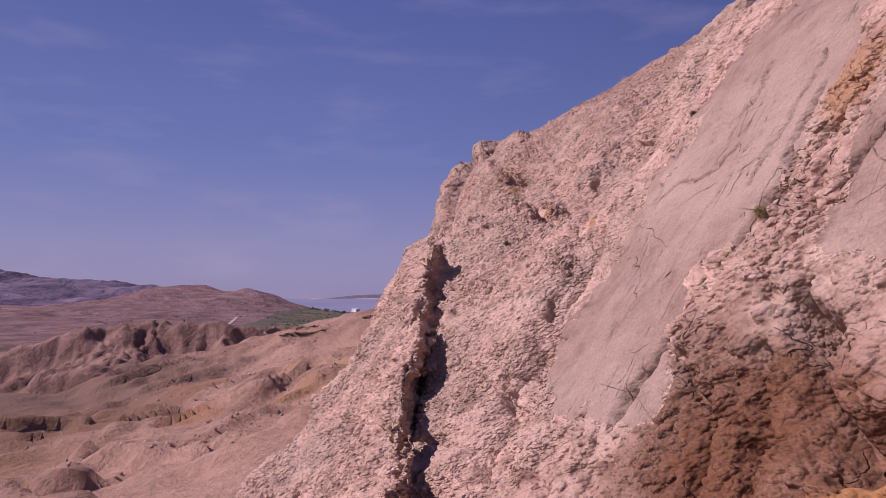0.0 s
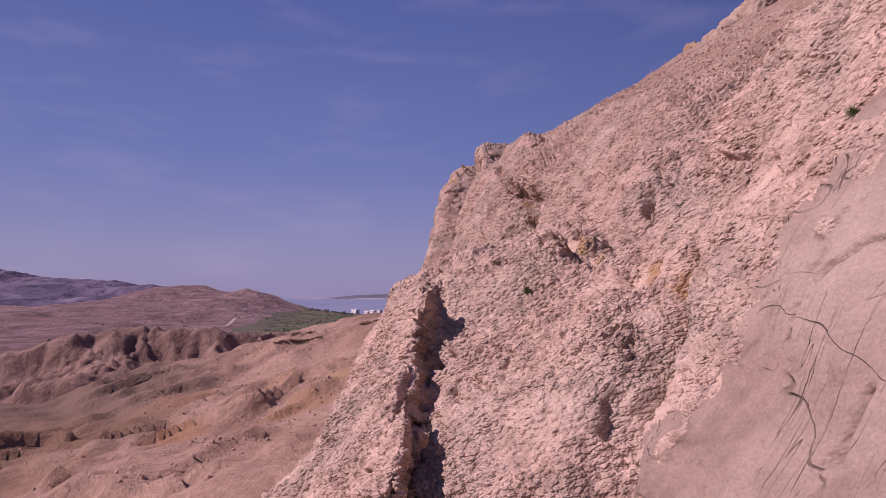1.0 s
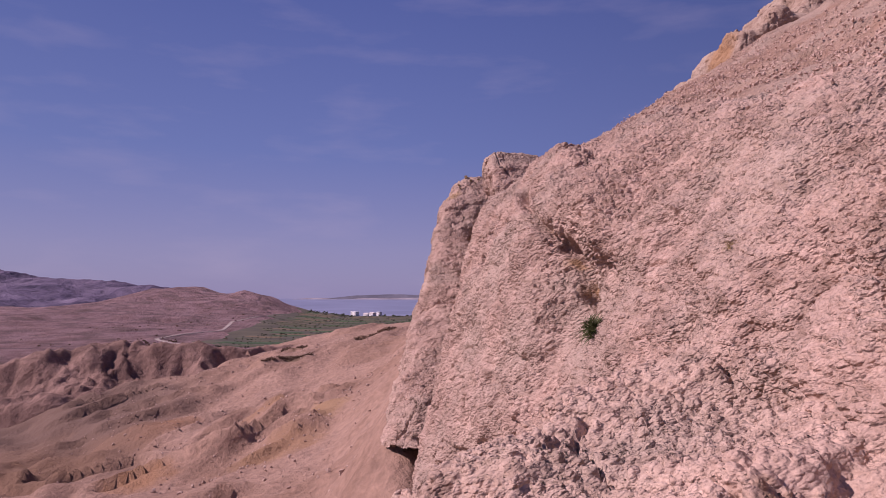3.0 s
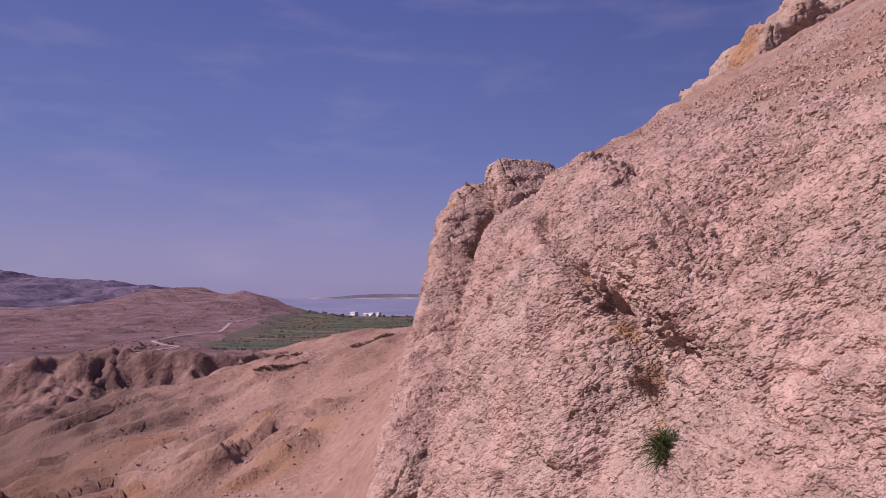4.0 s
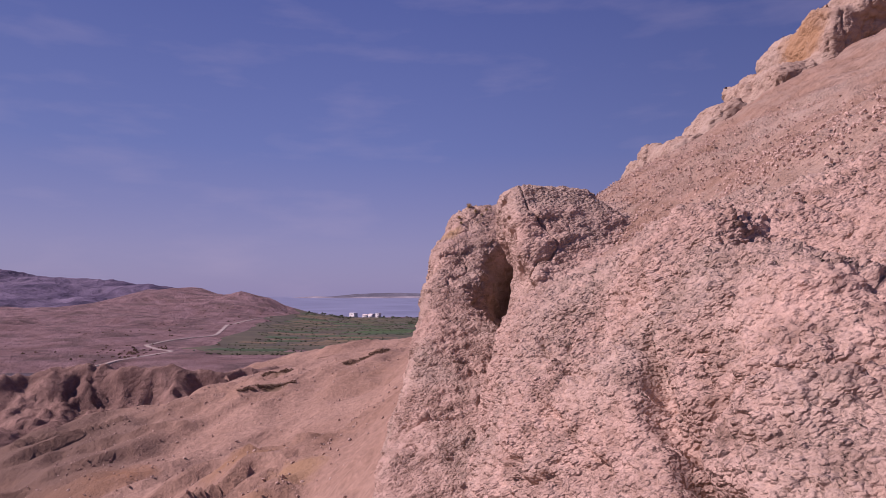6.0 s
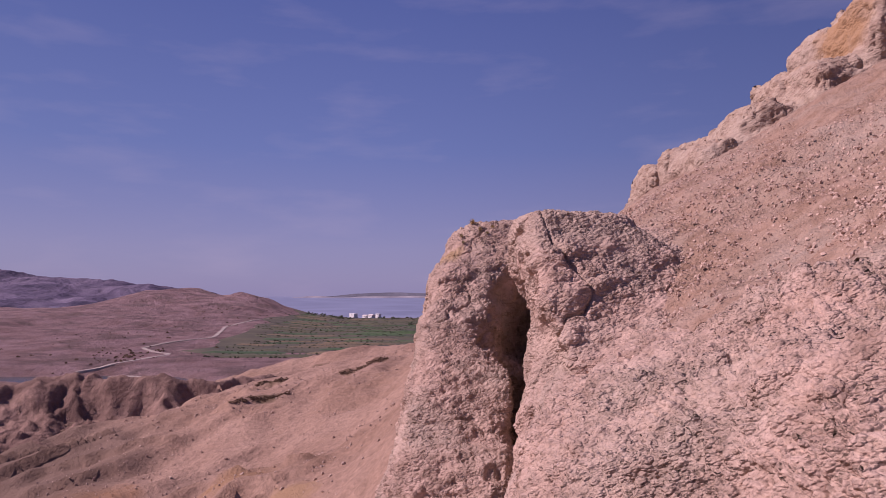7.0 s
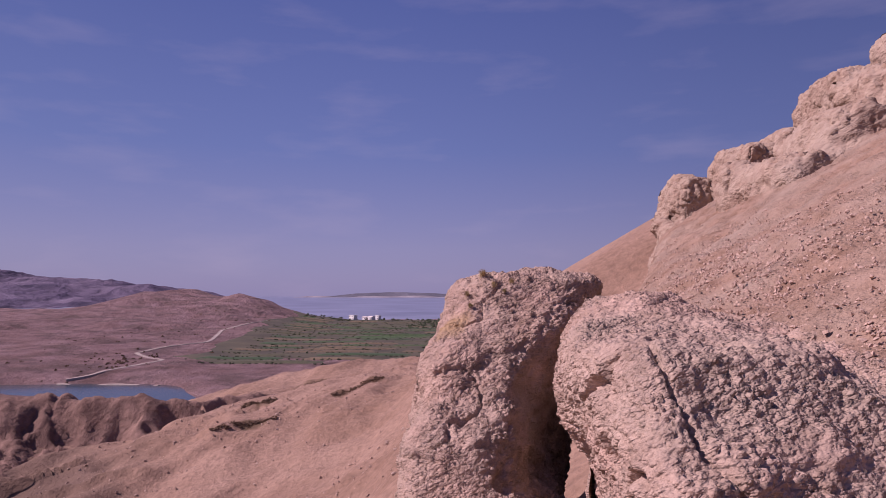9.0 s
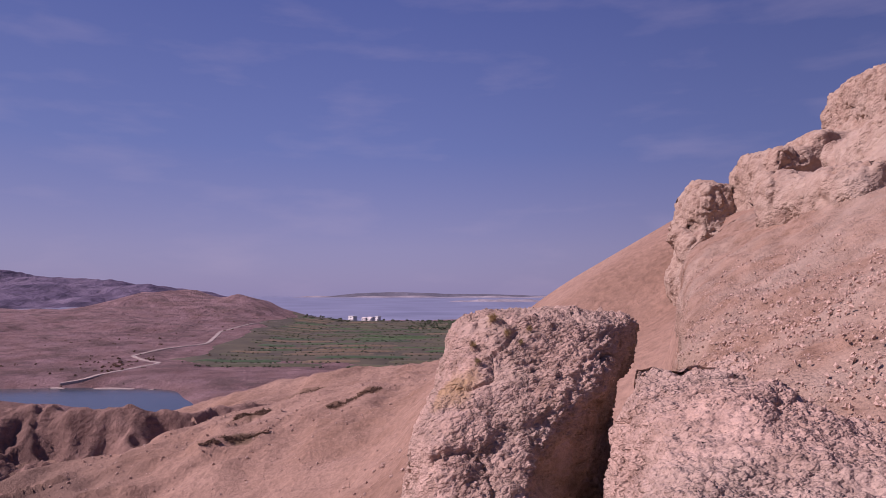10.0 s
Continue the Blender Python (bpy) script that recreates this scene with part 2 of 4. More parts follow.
def water_material(name, colour, rough=0.12, scale=0.6):
    m, n, l, b = material(name)
    co = n.new("ShaderNodeTexCoord")
    t = tex(n, l, "Noise", co.outputs["Object"], scale, 6.0, 0.6)
    big = tex(n, l, "Noise", co.outputs["Object"], 0.006, 3.0)
    l.new(ramp(n, l, big.outputs["Fac"], [(0.35, tuple(c * 0.8 for c in colour)), (0.65, tuple(c * 1.2 for c in colour))]), b.inputs["Base Color"])
    b.inputs["Roughness"].default_value = rough
    l.new(bump(n, l, t.outputs["Fac"], 0.25, 0.15), b.inputs["Normal"])
    return m


M_SLAB = rock_material("pale_slab_rock", 0.3, (0.275, 0.193, 0.15), (0.24, 0.167, 0.13), (0.185, 0.125, 0.095), fine=9.0, chips=0.8,
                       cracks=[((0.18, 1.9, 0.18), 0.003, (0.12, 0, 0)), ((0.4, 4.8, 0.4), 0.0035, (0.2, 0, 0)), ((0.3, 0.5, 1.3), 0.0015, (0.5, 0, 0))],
                       stains=[((5.0, 8.3, 34.8), 0.6, (0.33, 0.18, 0.09)), ((4.5, 8.2, 33.8), 0.45, (0.33, 0.18, 0.09))])
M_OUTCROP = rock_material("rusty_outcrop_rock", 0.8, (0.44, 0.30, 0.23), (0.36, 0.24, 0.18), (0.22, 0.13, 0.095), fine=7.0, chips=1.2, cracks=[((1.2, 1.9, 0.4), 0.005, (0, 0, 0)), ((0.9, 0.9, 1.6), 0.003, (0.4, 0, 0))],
                          stains=[((2.8, 7.5, 30.2), 1.8, (0.115, 0.050, 0.025)), ((3.0, 6.1, 30.1), 1.9, (0.14, 0.060, 0.028)), ((2.9, 4.4, 30.0), 1.2, (0.15, 0.068, 0.032)), ((3.25, 5.0, 30.4), 0.7, (0.34, 0.175, 0.065)), ((5.0, 8.3, 34.8), 0.7, (0.33, 0.18, 0.09))])
M_BUTTRESS = rock_material("nodular_rock", 1.0, (0.54, 0.375, 0.292), (0.45, 0.308, 0.236), (0.26, 0.17, 0.126), stains=[((2.95, 21.5, 34.9), 0.36, (0.33, 0.195, 0.09)), ((3.1, 20.9, 34.6), 0.36, (0.36, 0.215, 0.10)), ((3.3, 20.3, 34.4), 0.36, (0.36, 0.215, 0.10)), ((3.55, 19.7, 34.2), 0.3, (0.34, 0.195, 0.09)),
                           ((3.85, 18.6, 33.9), 0.34, (0.32, 0.18, 0.08)), ((4.05, 17.9, 33.75), 0.34, (0.32, 0.18, 0.08)), ((4.3, 17.0, 33.55), 0.36, (0.30, 0.165, 0.075))])
M_WALL = rock_material("nodular_wall_rock", 1.0, stains=[((3.62, 33.9, 37.3), 0.34, (0.34, 0.20, 0.09)), ((3.85, 33.1, 36.6), 0.36, ROCK_OCHRE), ((3.95, 32.6, 35.6), 0.34, (0.34, 0.20, 0.09)), ((3.35, 35.4, 38.1), 0.2, (0.36, 0.22, 0.11))])
M_PILLAR = rock_material("pillar_rock", 1.0, stains=[((0.6, 70.0, 44.5), 0.9, (0.38, 0.25, 0.13))])
M_CRAG = rock_material("crag_rock", 0.8, (0.38, 0.28, 0.21), (0.32, 0.225, 0.167), fine=5.0, chips=1.2, stains=[((26.0, 82.0, 60.0), 3.0, ROCK_OCHRE)])
M_RIDGE = earth_material("eroded_ridge_rock", (0.285, 0.182, 0.143), (0.215, 0.133, 0.105), (0.14, 0.084, 0.068), 0.08, 0.9, bumpy=1.0)
M_GROUND = earth_material("pink_tan_earth", (0.345, 0.223, 0.163), (0.293, 0.184, 0.132), (0.225, 0.135, 0.092), 0.045, 1.3, bumpy=0.9,
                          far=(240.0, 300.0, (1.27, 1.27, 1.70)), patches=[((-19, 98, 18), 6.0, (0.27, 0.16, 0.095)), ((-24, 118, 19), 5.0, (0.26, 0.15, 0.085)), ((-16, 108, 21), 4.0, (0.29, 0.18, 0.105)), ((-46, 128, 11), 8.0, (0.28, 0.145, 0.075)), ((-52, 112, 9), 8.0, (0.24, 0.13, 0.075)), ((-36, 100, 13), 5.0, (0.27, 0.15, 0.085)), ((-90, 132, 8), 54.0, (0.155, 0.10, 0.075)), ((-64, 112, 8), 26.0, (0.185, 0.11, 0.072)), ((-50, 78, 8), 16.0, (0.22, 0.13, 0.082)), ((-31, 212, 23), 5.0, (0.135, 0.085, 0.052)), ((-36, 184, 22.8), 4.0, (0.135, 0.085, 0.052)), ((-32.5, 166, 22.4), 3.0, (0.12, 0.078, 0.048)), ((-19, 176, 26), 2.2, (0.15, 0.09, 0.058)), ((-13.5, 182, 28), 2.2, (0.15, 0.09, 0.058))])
M_STONE = plain_material("scree_stone", (0.42, 0.29, 0.225), 0.9, 0.25, 9.0)


# ---- mesh building ----
def mesh_object(name, verts, faces, mat, parent=None, shade=True):
    """An object from arrays of places (n, 3) and of faces with equal counts (m, k)."""
    me = bpy.data.meshes.new(name)
    k = faces.shape[1]
    me.vertices.add(len(verts))
    me.vertices.foreach_set("co", np.ascontiguousarray(verts, np.float32).ravel())
    me.loops.add(faces.size)
    me.loops.foreach_set("vertex_index", np.ascontiguousarray(faces, np.int32).ravel())
    me.polygons.add(len(faces))
    me.polygons.foreach_set("loop_start", np.arange(0, faces.size, k, dtype=np.int32))
    me.polygons.foreach_set("loop_total", np.full(len(faces), k, np.int32))
    me.polygons.foreach_set("use_smooth", np.full(len(faces), shade, bool))
    me.update(calc_edges=True)
    me.materials.append(mat)
    ob = new(name, me)
    if parent is not None:
        ob.parent = parent
    return ob


def part(name, bm, mat, parent=None, label="", shade=False):
    """Links a bmesh as one mesh object under a thing or a part."""
    me = bpy.data.meshes.new(name)
    if shade:
        for f in bm.faces:
            f.smooth = True
    bm.to_mesh(me)
    bm.free()
    me.materials.append(mat)
    ob = new(name, me)
    if parent is not None:
        ob.parent = parent
    return tagged(ob, label) if label else ob


def skin(field, low, high, step):
    """The surface on which field(p) is 0, as places and quads (surface nets)."""
    axes = [np.arange(a, b + step * 0.5, step) for a, b in zip(low, high)]
    shape = tuple(len(a) for a in axes)
    g = np.stack(np.meshgrid(*axes, indexing="ij"), -1).reshape(-1, 3)
    f = field(g).reshape(shape).astype(np.float32)
    inside = f < 0
    cs = tuple(s - 1 for s in shape)
    total, count = np.zeros((*cs, 3), np.float32), np.zeros(cs, np.float32)

    def corner(arr, c):
        return arr[c[0]:c[0] + cs[0], c[1]:c[1] + cs[1], c[2]:c[2] + cs[2]]

    for axis in range(3):
        for a in (0, 1):
            for b in (0, 1):
                c0 = [a, b]
                c0.insert(axis, 0)
                c1 = list(c0)
                c1[axis] = 1
                f0, f1 = corner(f, c0), corner(f, c1)
                cross = (f0 < 0) != (f1 < 0)
                t = np.where(cross, f0 / np.where(cross, f0 - f1, 1), 0)
                for k in range(3):
                    total[..., k] += np.where(cross, t if k == axis else c0[k], 0)
                count += cross
    has = count > 0
    index = np.full(cs, -1, np.int64)
    index[has] = np.arange(has.sum())
    base = np.argwhere(has)
    verts = (base + total[has] / count[has][:, None]) * step + np.array(low)
    quads = []
    for axis in range(3):
        u, v = [k for k in range(3) if k != axis]
        lo = [slice(None)] * 3
        hi = [slice(None)] * 3
        lo[axis], hi[axis] = slice(0, -1), slice(1, None)
        change = inside[tuple(lo)] != inside[tuple(hi)]
        where = np.argwhere(change)
        ok = (where[:, u] > 0) & (where[:, v] > 0) & (where[:, u] < cs[u]) & (where[:, v] < cs[v])
        where = where[ok]
        flip = inside[tuple(where.T)]

        def at(du, dv):
            w = where.copy()
            w[:, u] -= du
            w[:, v] -= dv
            return index[tuple(w.T)]

        q = np.stack([at(0, 0), at(1, 0), at(1, 1), at(0, 1)], 1)
        turn = flip if axis != 1 else ~flip
        q[~turn] = q[~turn][:, ::-1]
        quads.append(q)
    return verts, np.concatenate(quads)


def refine(verts, quads, rounds=1):
    """Each quad cut into four, and the cuts eased."""
    for _ in range(rounds):
        e = np.sort(np.stack([quads, np.roll(quads, -1, 1)], -1).reshape(-1, 2), 1)
        key = e[:, 0] * (len(verts) + 1) + e[:, 1]
        uniq, first, inv = np.unique(key, return_index=True, return_inverse=True)
        mids = verts[e[first]].mean(1)
        inv = inv.reshape(-1, 4)
        n0, n1 = len(verts), len(verts) + len(mids)
        centres = verts[quads].mean(1)
        c = n1 + np.arange(len(quads))
        verts = np.concatenate([verts, mids, centres])
        m = n0 + inv
        quads = np.concatenate([np.stack([quads[:, k], m[:, k], c, m[:, k - 1]], 1) for k in range(4)])
        total, count = np.zeros_like(verts), np.zeros(len(verts))
        mean = verts[quads].mean(1)
        for k in range(4):
            np.add.at(total, quads[:, k], mean)
            np.add.at(count, quads[:, k], 1)
        verts = np.where((count >= 3)[:, None], total / np.maximum(count, 1)[:, None], verts)
    return verts, quads


def normals(verts, quads):
    a = np.cross(verts[quads[:, 2]] - verts[quads[:, 0]], verts[quads[:, 3]] - verts[quads[:, 1]])
    n = np.zeros_like(verts)
    for k in range(4):
        np.add.at(n, quads[:, k], a)
    return n / np.maximum(np.linalg.norm(n, axis=1), 1e-9)[:, None]


def plane(p, normal, through_point):
    n = np.array(normal, float)
    n /= np.linalg.norm(n)
    return (p - np.array(through_point, float)) @ n


SKINS = {}


def grooves(p, n, lines):
    """How deep the cracks cut at p, on a surface that faces n: lines of (from, to, width, depth)."""
    total = np.zeros(len(p))
    if not lines:
        return total
    q = p + 0.16 * np.stack([fbm(p * 1.7, 3, 5), fbm(p * 1.7, 3, 6), fbm(p * 1.7, 3, 7)], 1)
    for a, b, width, depth in lines:
        a, b = np.array(a, float), np.array(b, float)
        t = np.clip(((q - a) @ (b - a)) / ((b - a) @ (b - a)), 0, 1)
        off = q - a - t[:, None] * (b - a)
        deep = (off * n).sum(1)
        aside = np.sqrt(np.maximum((off ** 2).sum(1) - np.where(np.abs(deep) < 1.2, deep, 0.0) ** 2, 0))
        total = np.maximum(total, depth * np.exp(-(aside / width) ** 2))
    return total


BED = np.array(BED_TURN.to_matrix())


def blocks(p, scale, seed, warp=0.25):
    """A step height in 0..1 for each angular block of cracked rock, and 0 in the joints between them."""
    q = p * np.array(scale)
    q = q + warp * np.stack([vnoise(q * 0.8, seed + 5), vnoise(q * 0.8, seed + 6), vnoise(q * 0.8, seed + 7)], 1)
    c = np.floor(q).astype(np.int64)
    f = (q - c).astype(np.float32)
    d1, d2, mine = np.full(len(p), 9.0, np.float32), np.full(len(p), 9.0, np.float32), np.zeros(len(p), np.float32)
    for dx in (-1, 0, 1):
        for dy in (-1, 0, 1):
            for dz in (-1, 0, 1):
                x, y, z = c[:, 0] + dx, c[:, 1] + dy, c[:, 2] + dz
                d = (dx + hash01(x, y, z, seed) - f[:, 0]) ** 2 + (dy + hash01(x, y, z, seed + 1) - f[:, 1]) ** 2 + (dz + hash01(x, y, z, seed + 2) - f[:, 2]) ** 2
                closer = d < d1
                mine = np.where(closer, hash01(x, y, z, seed + 3), mine)
                d2 = np.minimum(d2, np.maximum(d1, d))
                d1 = np.minimum(d1, d)
    return mine, smooth(0.0, 0.12, np.sqrt(d2) - np.sqrt(d1))


def shingles(p, thick, seed):
    """Broken rock plates lying on the beds: each juts out at its lower edge."""
    q = p @ BED.T
    flat = np.stack([q[:, 0], q[:, 1], 0 * q[:, 2]], 1)
    up = q[:, 2] / thick + 1.1 * fbm(p * 1.1, 4, seed)
    k = np.floor(up)
    f = (up - k).astype(np.float32)
    r = vnoise(np.stack([flat[:, 0] * 2.6, flat[:, 1] * 2.6, k * 7.7], 1), seed + 3)
    return (1 - f) * smooth(-0.35, 0.45, r)


def plates_of(p, size, seed, width=0.2):
    """1 on rounded plates of rock, falling to 0 in the thin creases that wander between them."""
    return smooth(0.0, width, np.abs(vnoise(p / size, seed) + 0.35 * vnoise(p * 2.1 / size, seed + 1)))


def fissures(p, freq, seed):
    """1 along thin wandering lines, 0 away from them."""
    return smooth(0.055, 0.0, np.abs(fbm(p * freq, 3, seed)))


def cobbles(p, size, seed, flat=1.45, warp=0.45):
    """Rock knit of rounded lumps that lie on the beds: a height in 0..1 for each, and its rounded profile, 0 in the crease round it."""
    q = (p @ BED.T) * np.array([1.0, 1.0, flat]) / size
    q = q + warp * np.stack([vnoise(q * 0.8, seed + 5), vnoise(q * 0.8, seed + 6), vnoise(q * 0.8, seed + 7)], 1)
    c = np.floor(q).astype(np.int64)
    f = (q - c).astype(np.float32)
    d1, d2, mine = np.full(len(p), 9.0, np.float32), np.full(len(p), 9.0, np.float32), np.zeros(len(p), np.float32)
    for dx in (-1, 0, 1):
        for dy in (-1, 0, 1):
            for dz in (-1, 0, 1):
                x, y, z = c[:, 0] + dx, c[:, 1] + dy, c[:, 2] + dz
                a = hash01(x, y, z, seed)
                d = (dx + a - f[:, 0]) ** 2 + (dy + (a * 7.13) % 1.0 - f[:, 1]) ** 2 + (dz + (a * 53.7) % 1.0 - f[:, 2]) ** 2
                mine = np.where(d < d1, (a * 311.7) % 1.0, mine)
                d2 = np.minimum(d2, np.maximum(d1, d))
                d1 = np.minimum(d1, d)
    e = np.clip((np.sqrt(d2) - np.sqrt(d1)) / 0.48, 0, 1)
    return mine, e * (2 - e)


def turned(p, n):
    """Which faces are turned to the open air over the valley side, where they are seen from: a line that climbs along the cliff."""
    seen = np.zeros(len(p), bool)
    for y in range(0, 60, 6):
        to = np.array([0.3, y, 32 + 0.28 * y]) - p
        far = np.linalg.norm(to, axis=1)
        seen |= ((to * n).sum(1) > -0.22 * far) & (p[:, 1] - y > 0.9 * np.abs(p[:, 0]) - 1.0)
    return seen


def rock(name, field, low, high, mat, step=0.25, rounds=2, rough=1.0, wave=0.42, plates=1.0, cracks=(), slabby=None, size=0.19, keep=None, also=(), deep=None, calm=None):
    """A rock mass from its field. slabby(p): where it is smooth (1) or nodular (0). keep(p): which of it is laid bare.
    also: further objects' (name, material, chooser of its share). deep(p): how deep the creases are. calm(p): where the lumps are worn flat."""
    v, q = skin(lambda p: field(p) + wave * fbm(p * 0.42, 4, 3), low, high, step)
    if keep is not None:
        q = q[keep(v[q].mean(1))]
    face = np.cross(v[q[:, 2]] - v[q[:, 0]], v[q[:, 3]] - v[q[:, 1]])
    face = face / np.maximum(np.linalg.norm(face, axis=1), 1e-9)[:, None]
    fine = turned(v[q].mean(1), face)
    lumps = []
    for share, cuts in ((fine, rounds), (~fine, max(rounds - 2, 0))):
        if share.any():
            used, sq = np.unique(q[share], return_inverse=True)
            lumps.append(refine(v[used], sq.reshape(-1, 4), cuts))
    base = np.cumsum([0] + [len(a) for a, _ in lumps])
    v, q = np.concatenate([a for a, _ in lumps]), np.concatenate([b + o for (_, b), o in zip(lumps, base)])
    n = normals(v, q)
    k = size / 0.19
    coarse = n.copy()
    broad = fbm(v * 0.9, 4, 11)
    gate = 0.6 + 0.4 * smooth(-0.35, 0.15, fbm(v * 0.55, 3, 23))
    rest = 0.25 + 0.75 * smooth(-0.3, 0.3, fbm(v * 0.8, 3, 25))
    big, dome1 = cobbles(v, 0.52 * k, 40)
    small, dome2 = cobbles(v, 0.165 * k, 140, 1.5, 0.3)
    pit = smooth(0.5, 0.8, fbm(v * 0.8, 3, 47))
    lumpy = k * (0.08 * ((0.3 + 0.9 * big) * dome1 - 0.5) * rest + 0.125 * ((0.45 + 0.6 * small) * dome2 - 0.6) * gate - 0.04 * pit + plates * 0.03 * shingles(v, 0.26 * k, 95) * rest)
    if deep is not None:
        lumpy = lumpy * deep(v)
    if calm is not None:
        lumpy = lumpy * (1 - 0.85 * calm(v))
    layer = (v @ BED.T)[:, 2]
    ledge = 0.07 * vnoise(np.stack([v[:, 0] * 0.3, v[:, 1] * 0.3, layer * 2.4 + 0.8 * broad], 1), 61)
    lines = 0.16 * fissures(v, 0.33, 81)
    s = slabby(v) if slabby else 0.0
    flat = 0.0
    if slabby:   # the smooth slab, and upright joints in the broken rock beside it
        scratch = np.stack([v[:, 0] * 0.25, v[:, 1] * 1.3, v[:, 2] * 0.25], 1)
        broken = smooth(-0.25, 0.3, fbm(v * 0.7, 3, 93))
        flake = fbm(scratch * 1.6, 4, 72) * 3.2
        flat = (0.015 * fbm(v * 0.8, 4, 71) + 0.006 * (np.floor(flake) + smooth(0.0, 0.22, flake - np.floor(flake))) - 0.03 * fissures(scratch, 1.1, 85) * broken
                - 0.03 * fissures(scratch, 3.0, 87) * (1 - 0.6 * broken) - 0.012 * fissures(v, 0.9, 89) * broken)
        lines = lines + 0.12 * fissures(np.stack([v[:, 0] * 0.9, v[:, 1] * 1.3, v[:, 2] * 0.3], 1), 0.9, 91)
        up = v * np.array([1.3, 1.7, 0.55]) / k
        col1, col2 = plates_of(up, 0.75, 151, 0.14), plates_of(up, 0.33, 153, 0.18)
        block, gap = blocks(v, np.array([1.1, 1.5, 0.6]) / k, 150)
        lumpy = 0.55 * lumpy + k * (0.14 * (col1 - 0.8) + 0.06 * (col2 - 0.7) + 0.12 * (block - 0.5) * gap + 0.05 * shingles(v, 0.35 * k, 105) * rest)
    d = 0.13 * broad * (1 - 0.97 * s) + rough * (1 - s) * (lumpy + ledge - lines) + s * flat
    v = v + n * d[:, None]
    v[:, 2] -= 0.15 * rough * (1 - s) * np.maximum(lumpy, 0)   # the lumps sag over the creases below them
    v = v - n * grooves(v, coarse, cracks)[:, None]
    SKINS[name] = (v, n)
    if not also:
        return mesh_object(name, v, q, mat)
    middle = v[q].mean(1)
    owner = np.zeros(len(q), int)
    for k, (_, _, chooser) in enumerate(also):
        owner[(owner == 0) & chooser(middle)] = k + 1
    made = []
    for k, (title, m) in enumerate([(name, mat)] + [(t, m) for t, m, _ in also]):
        used, part_q = np.unique(q[owner == k], return_inverse=True)
        SKINS.setdefault(title, (v[used], n[used]))
        if k == 0:
            SKINS[title] = (v[used], n[used])
        made.append(mesh_object(title, v[used], part_q.reshape(-1, 4), m))
    return made


# ---- the lie of the land ----
def upper(x, y):
    """The stony slope above the cliffs."""
    at = (-20, 18, 21.6, 26, 33, 40, 46.5, 52.5, 55, 58, 64, 72, 82, 140, 200, 300)
    up = (33.0, 36.2, 38.2, 39.7, 41.2, 42.4, 43.6, 42.9, 43.7, 44.4, 45.2, 44.6, 44.6, 44.7, 33.0, 16.0)
    return (np.interp(y - 1.2, at, up) + np.interp(y, at, up) + np.interp(y + 1.2, at, up)) / 3 + 0.62 * (x - 7) - 0.04 * np.maximum(x - 10, 0)


SCARPS = ((-26, 56, -19, 76, 0.9), (-30, 52, -54, 114, 0.8), (-68, 132, -47, 144, 1.5), (-30, 101, -11, 119, 1.4), (-26, 92, -15, 106, 0.8), (-45, 116, -32, 128, 0.8))


def scarps(x, y, p):
    """Small broken steps in the hillside that face down it: lines from (x, y) to (x, y) and their heights."""
    total = 0 * x
    wob = 0.9 * vnoise(p * 0.25, 81) + 0.5 * vnoise(p * 0.6, 82)
    for x0, y0, x1, y1, tall in SCARPS:
        dx, dy = x1 - x0, y1 - y0
        long = math.hypot(dx, dy)
        along = ((x - x0) * dx + (y - y0) * dy) / long
        side = ((y - y0) * dx - (x - x0) * dy) / long * (1 if dx > 0 else -1) + wob
        total = total + tall * smooth(-0.5, 0.5, side) * np.exp(-np.maximum(side, 0) / 5.0) * smooth(-1, 4, along) * smooth(long + 1, long - 4, along)
    return total


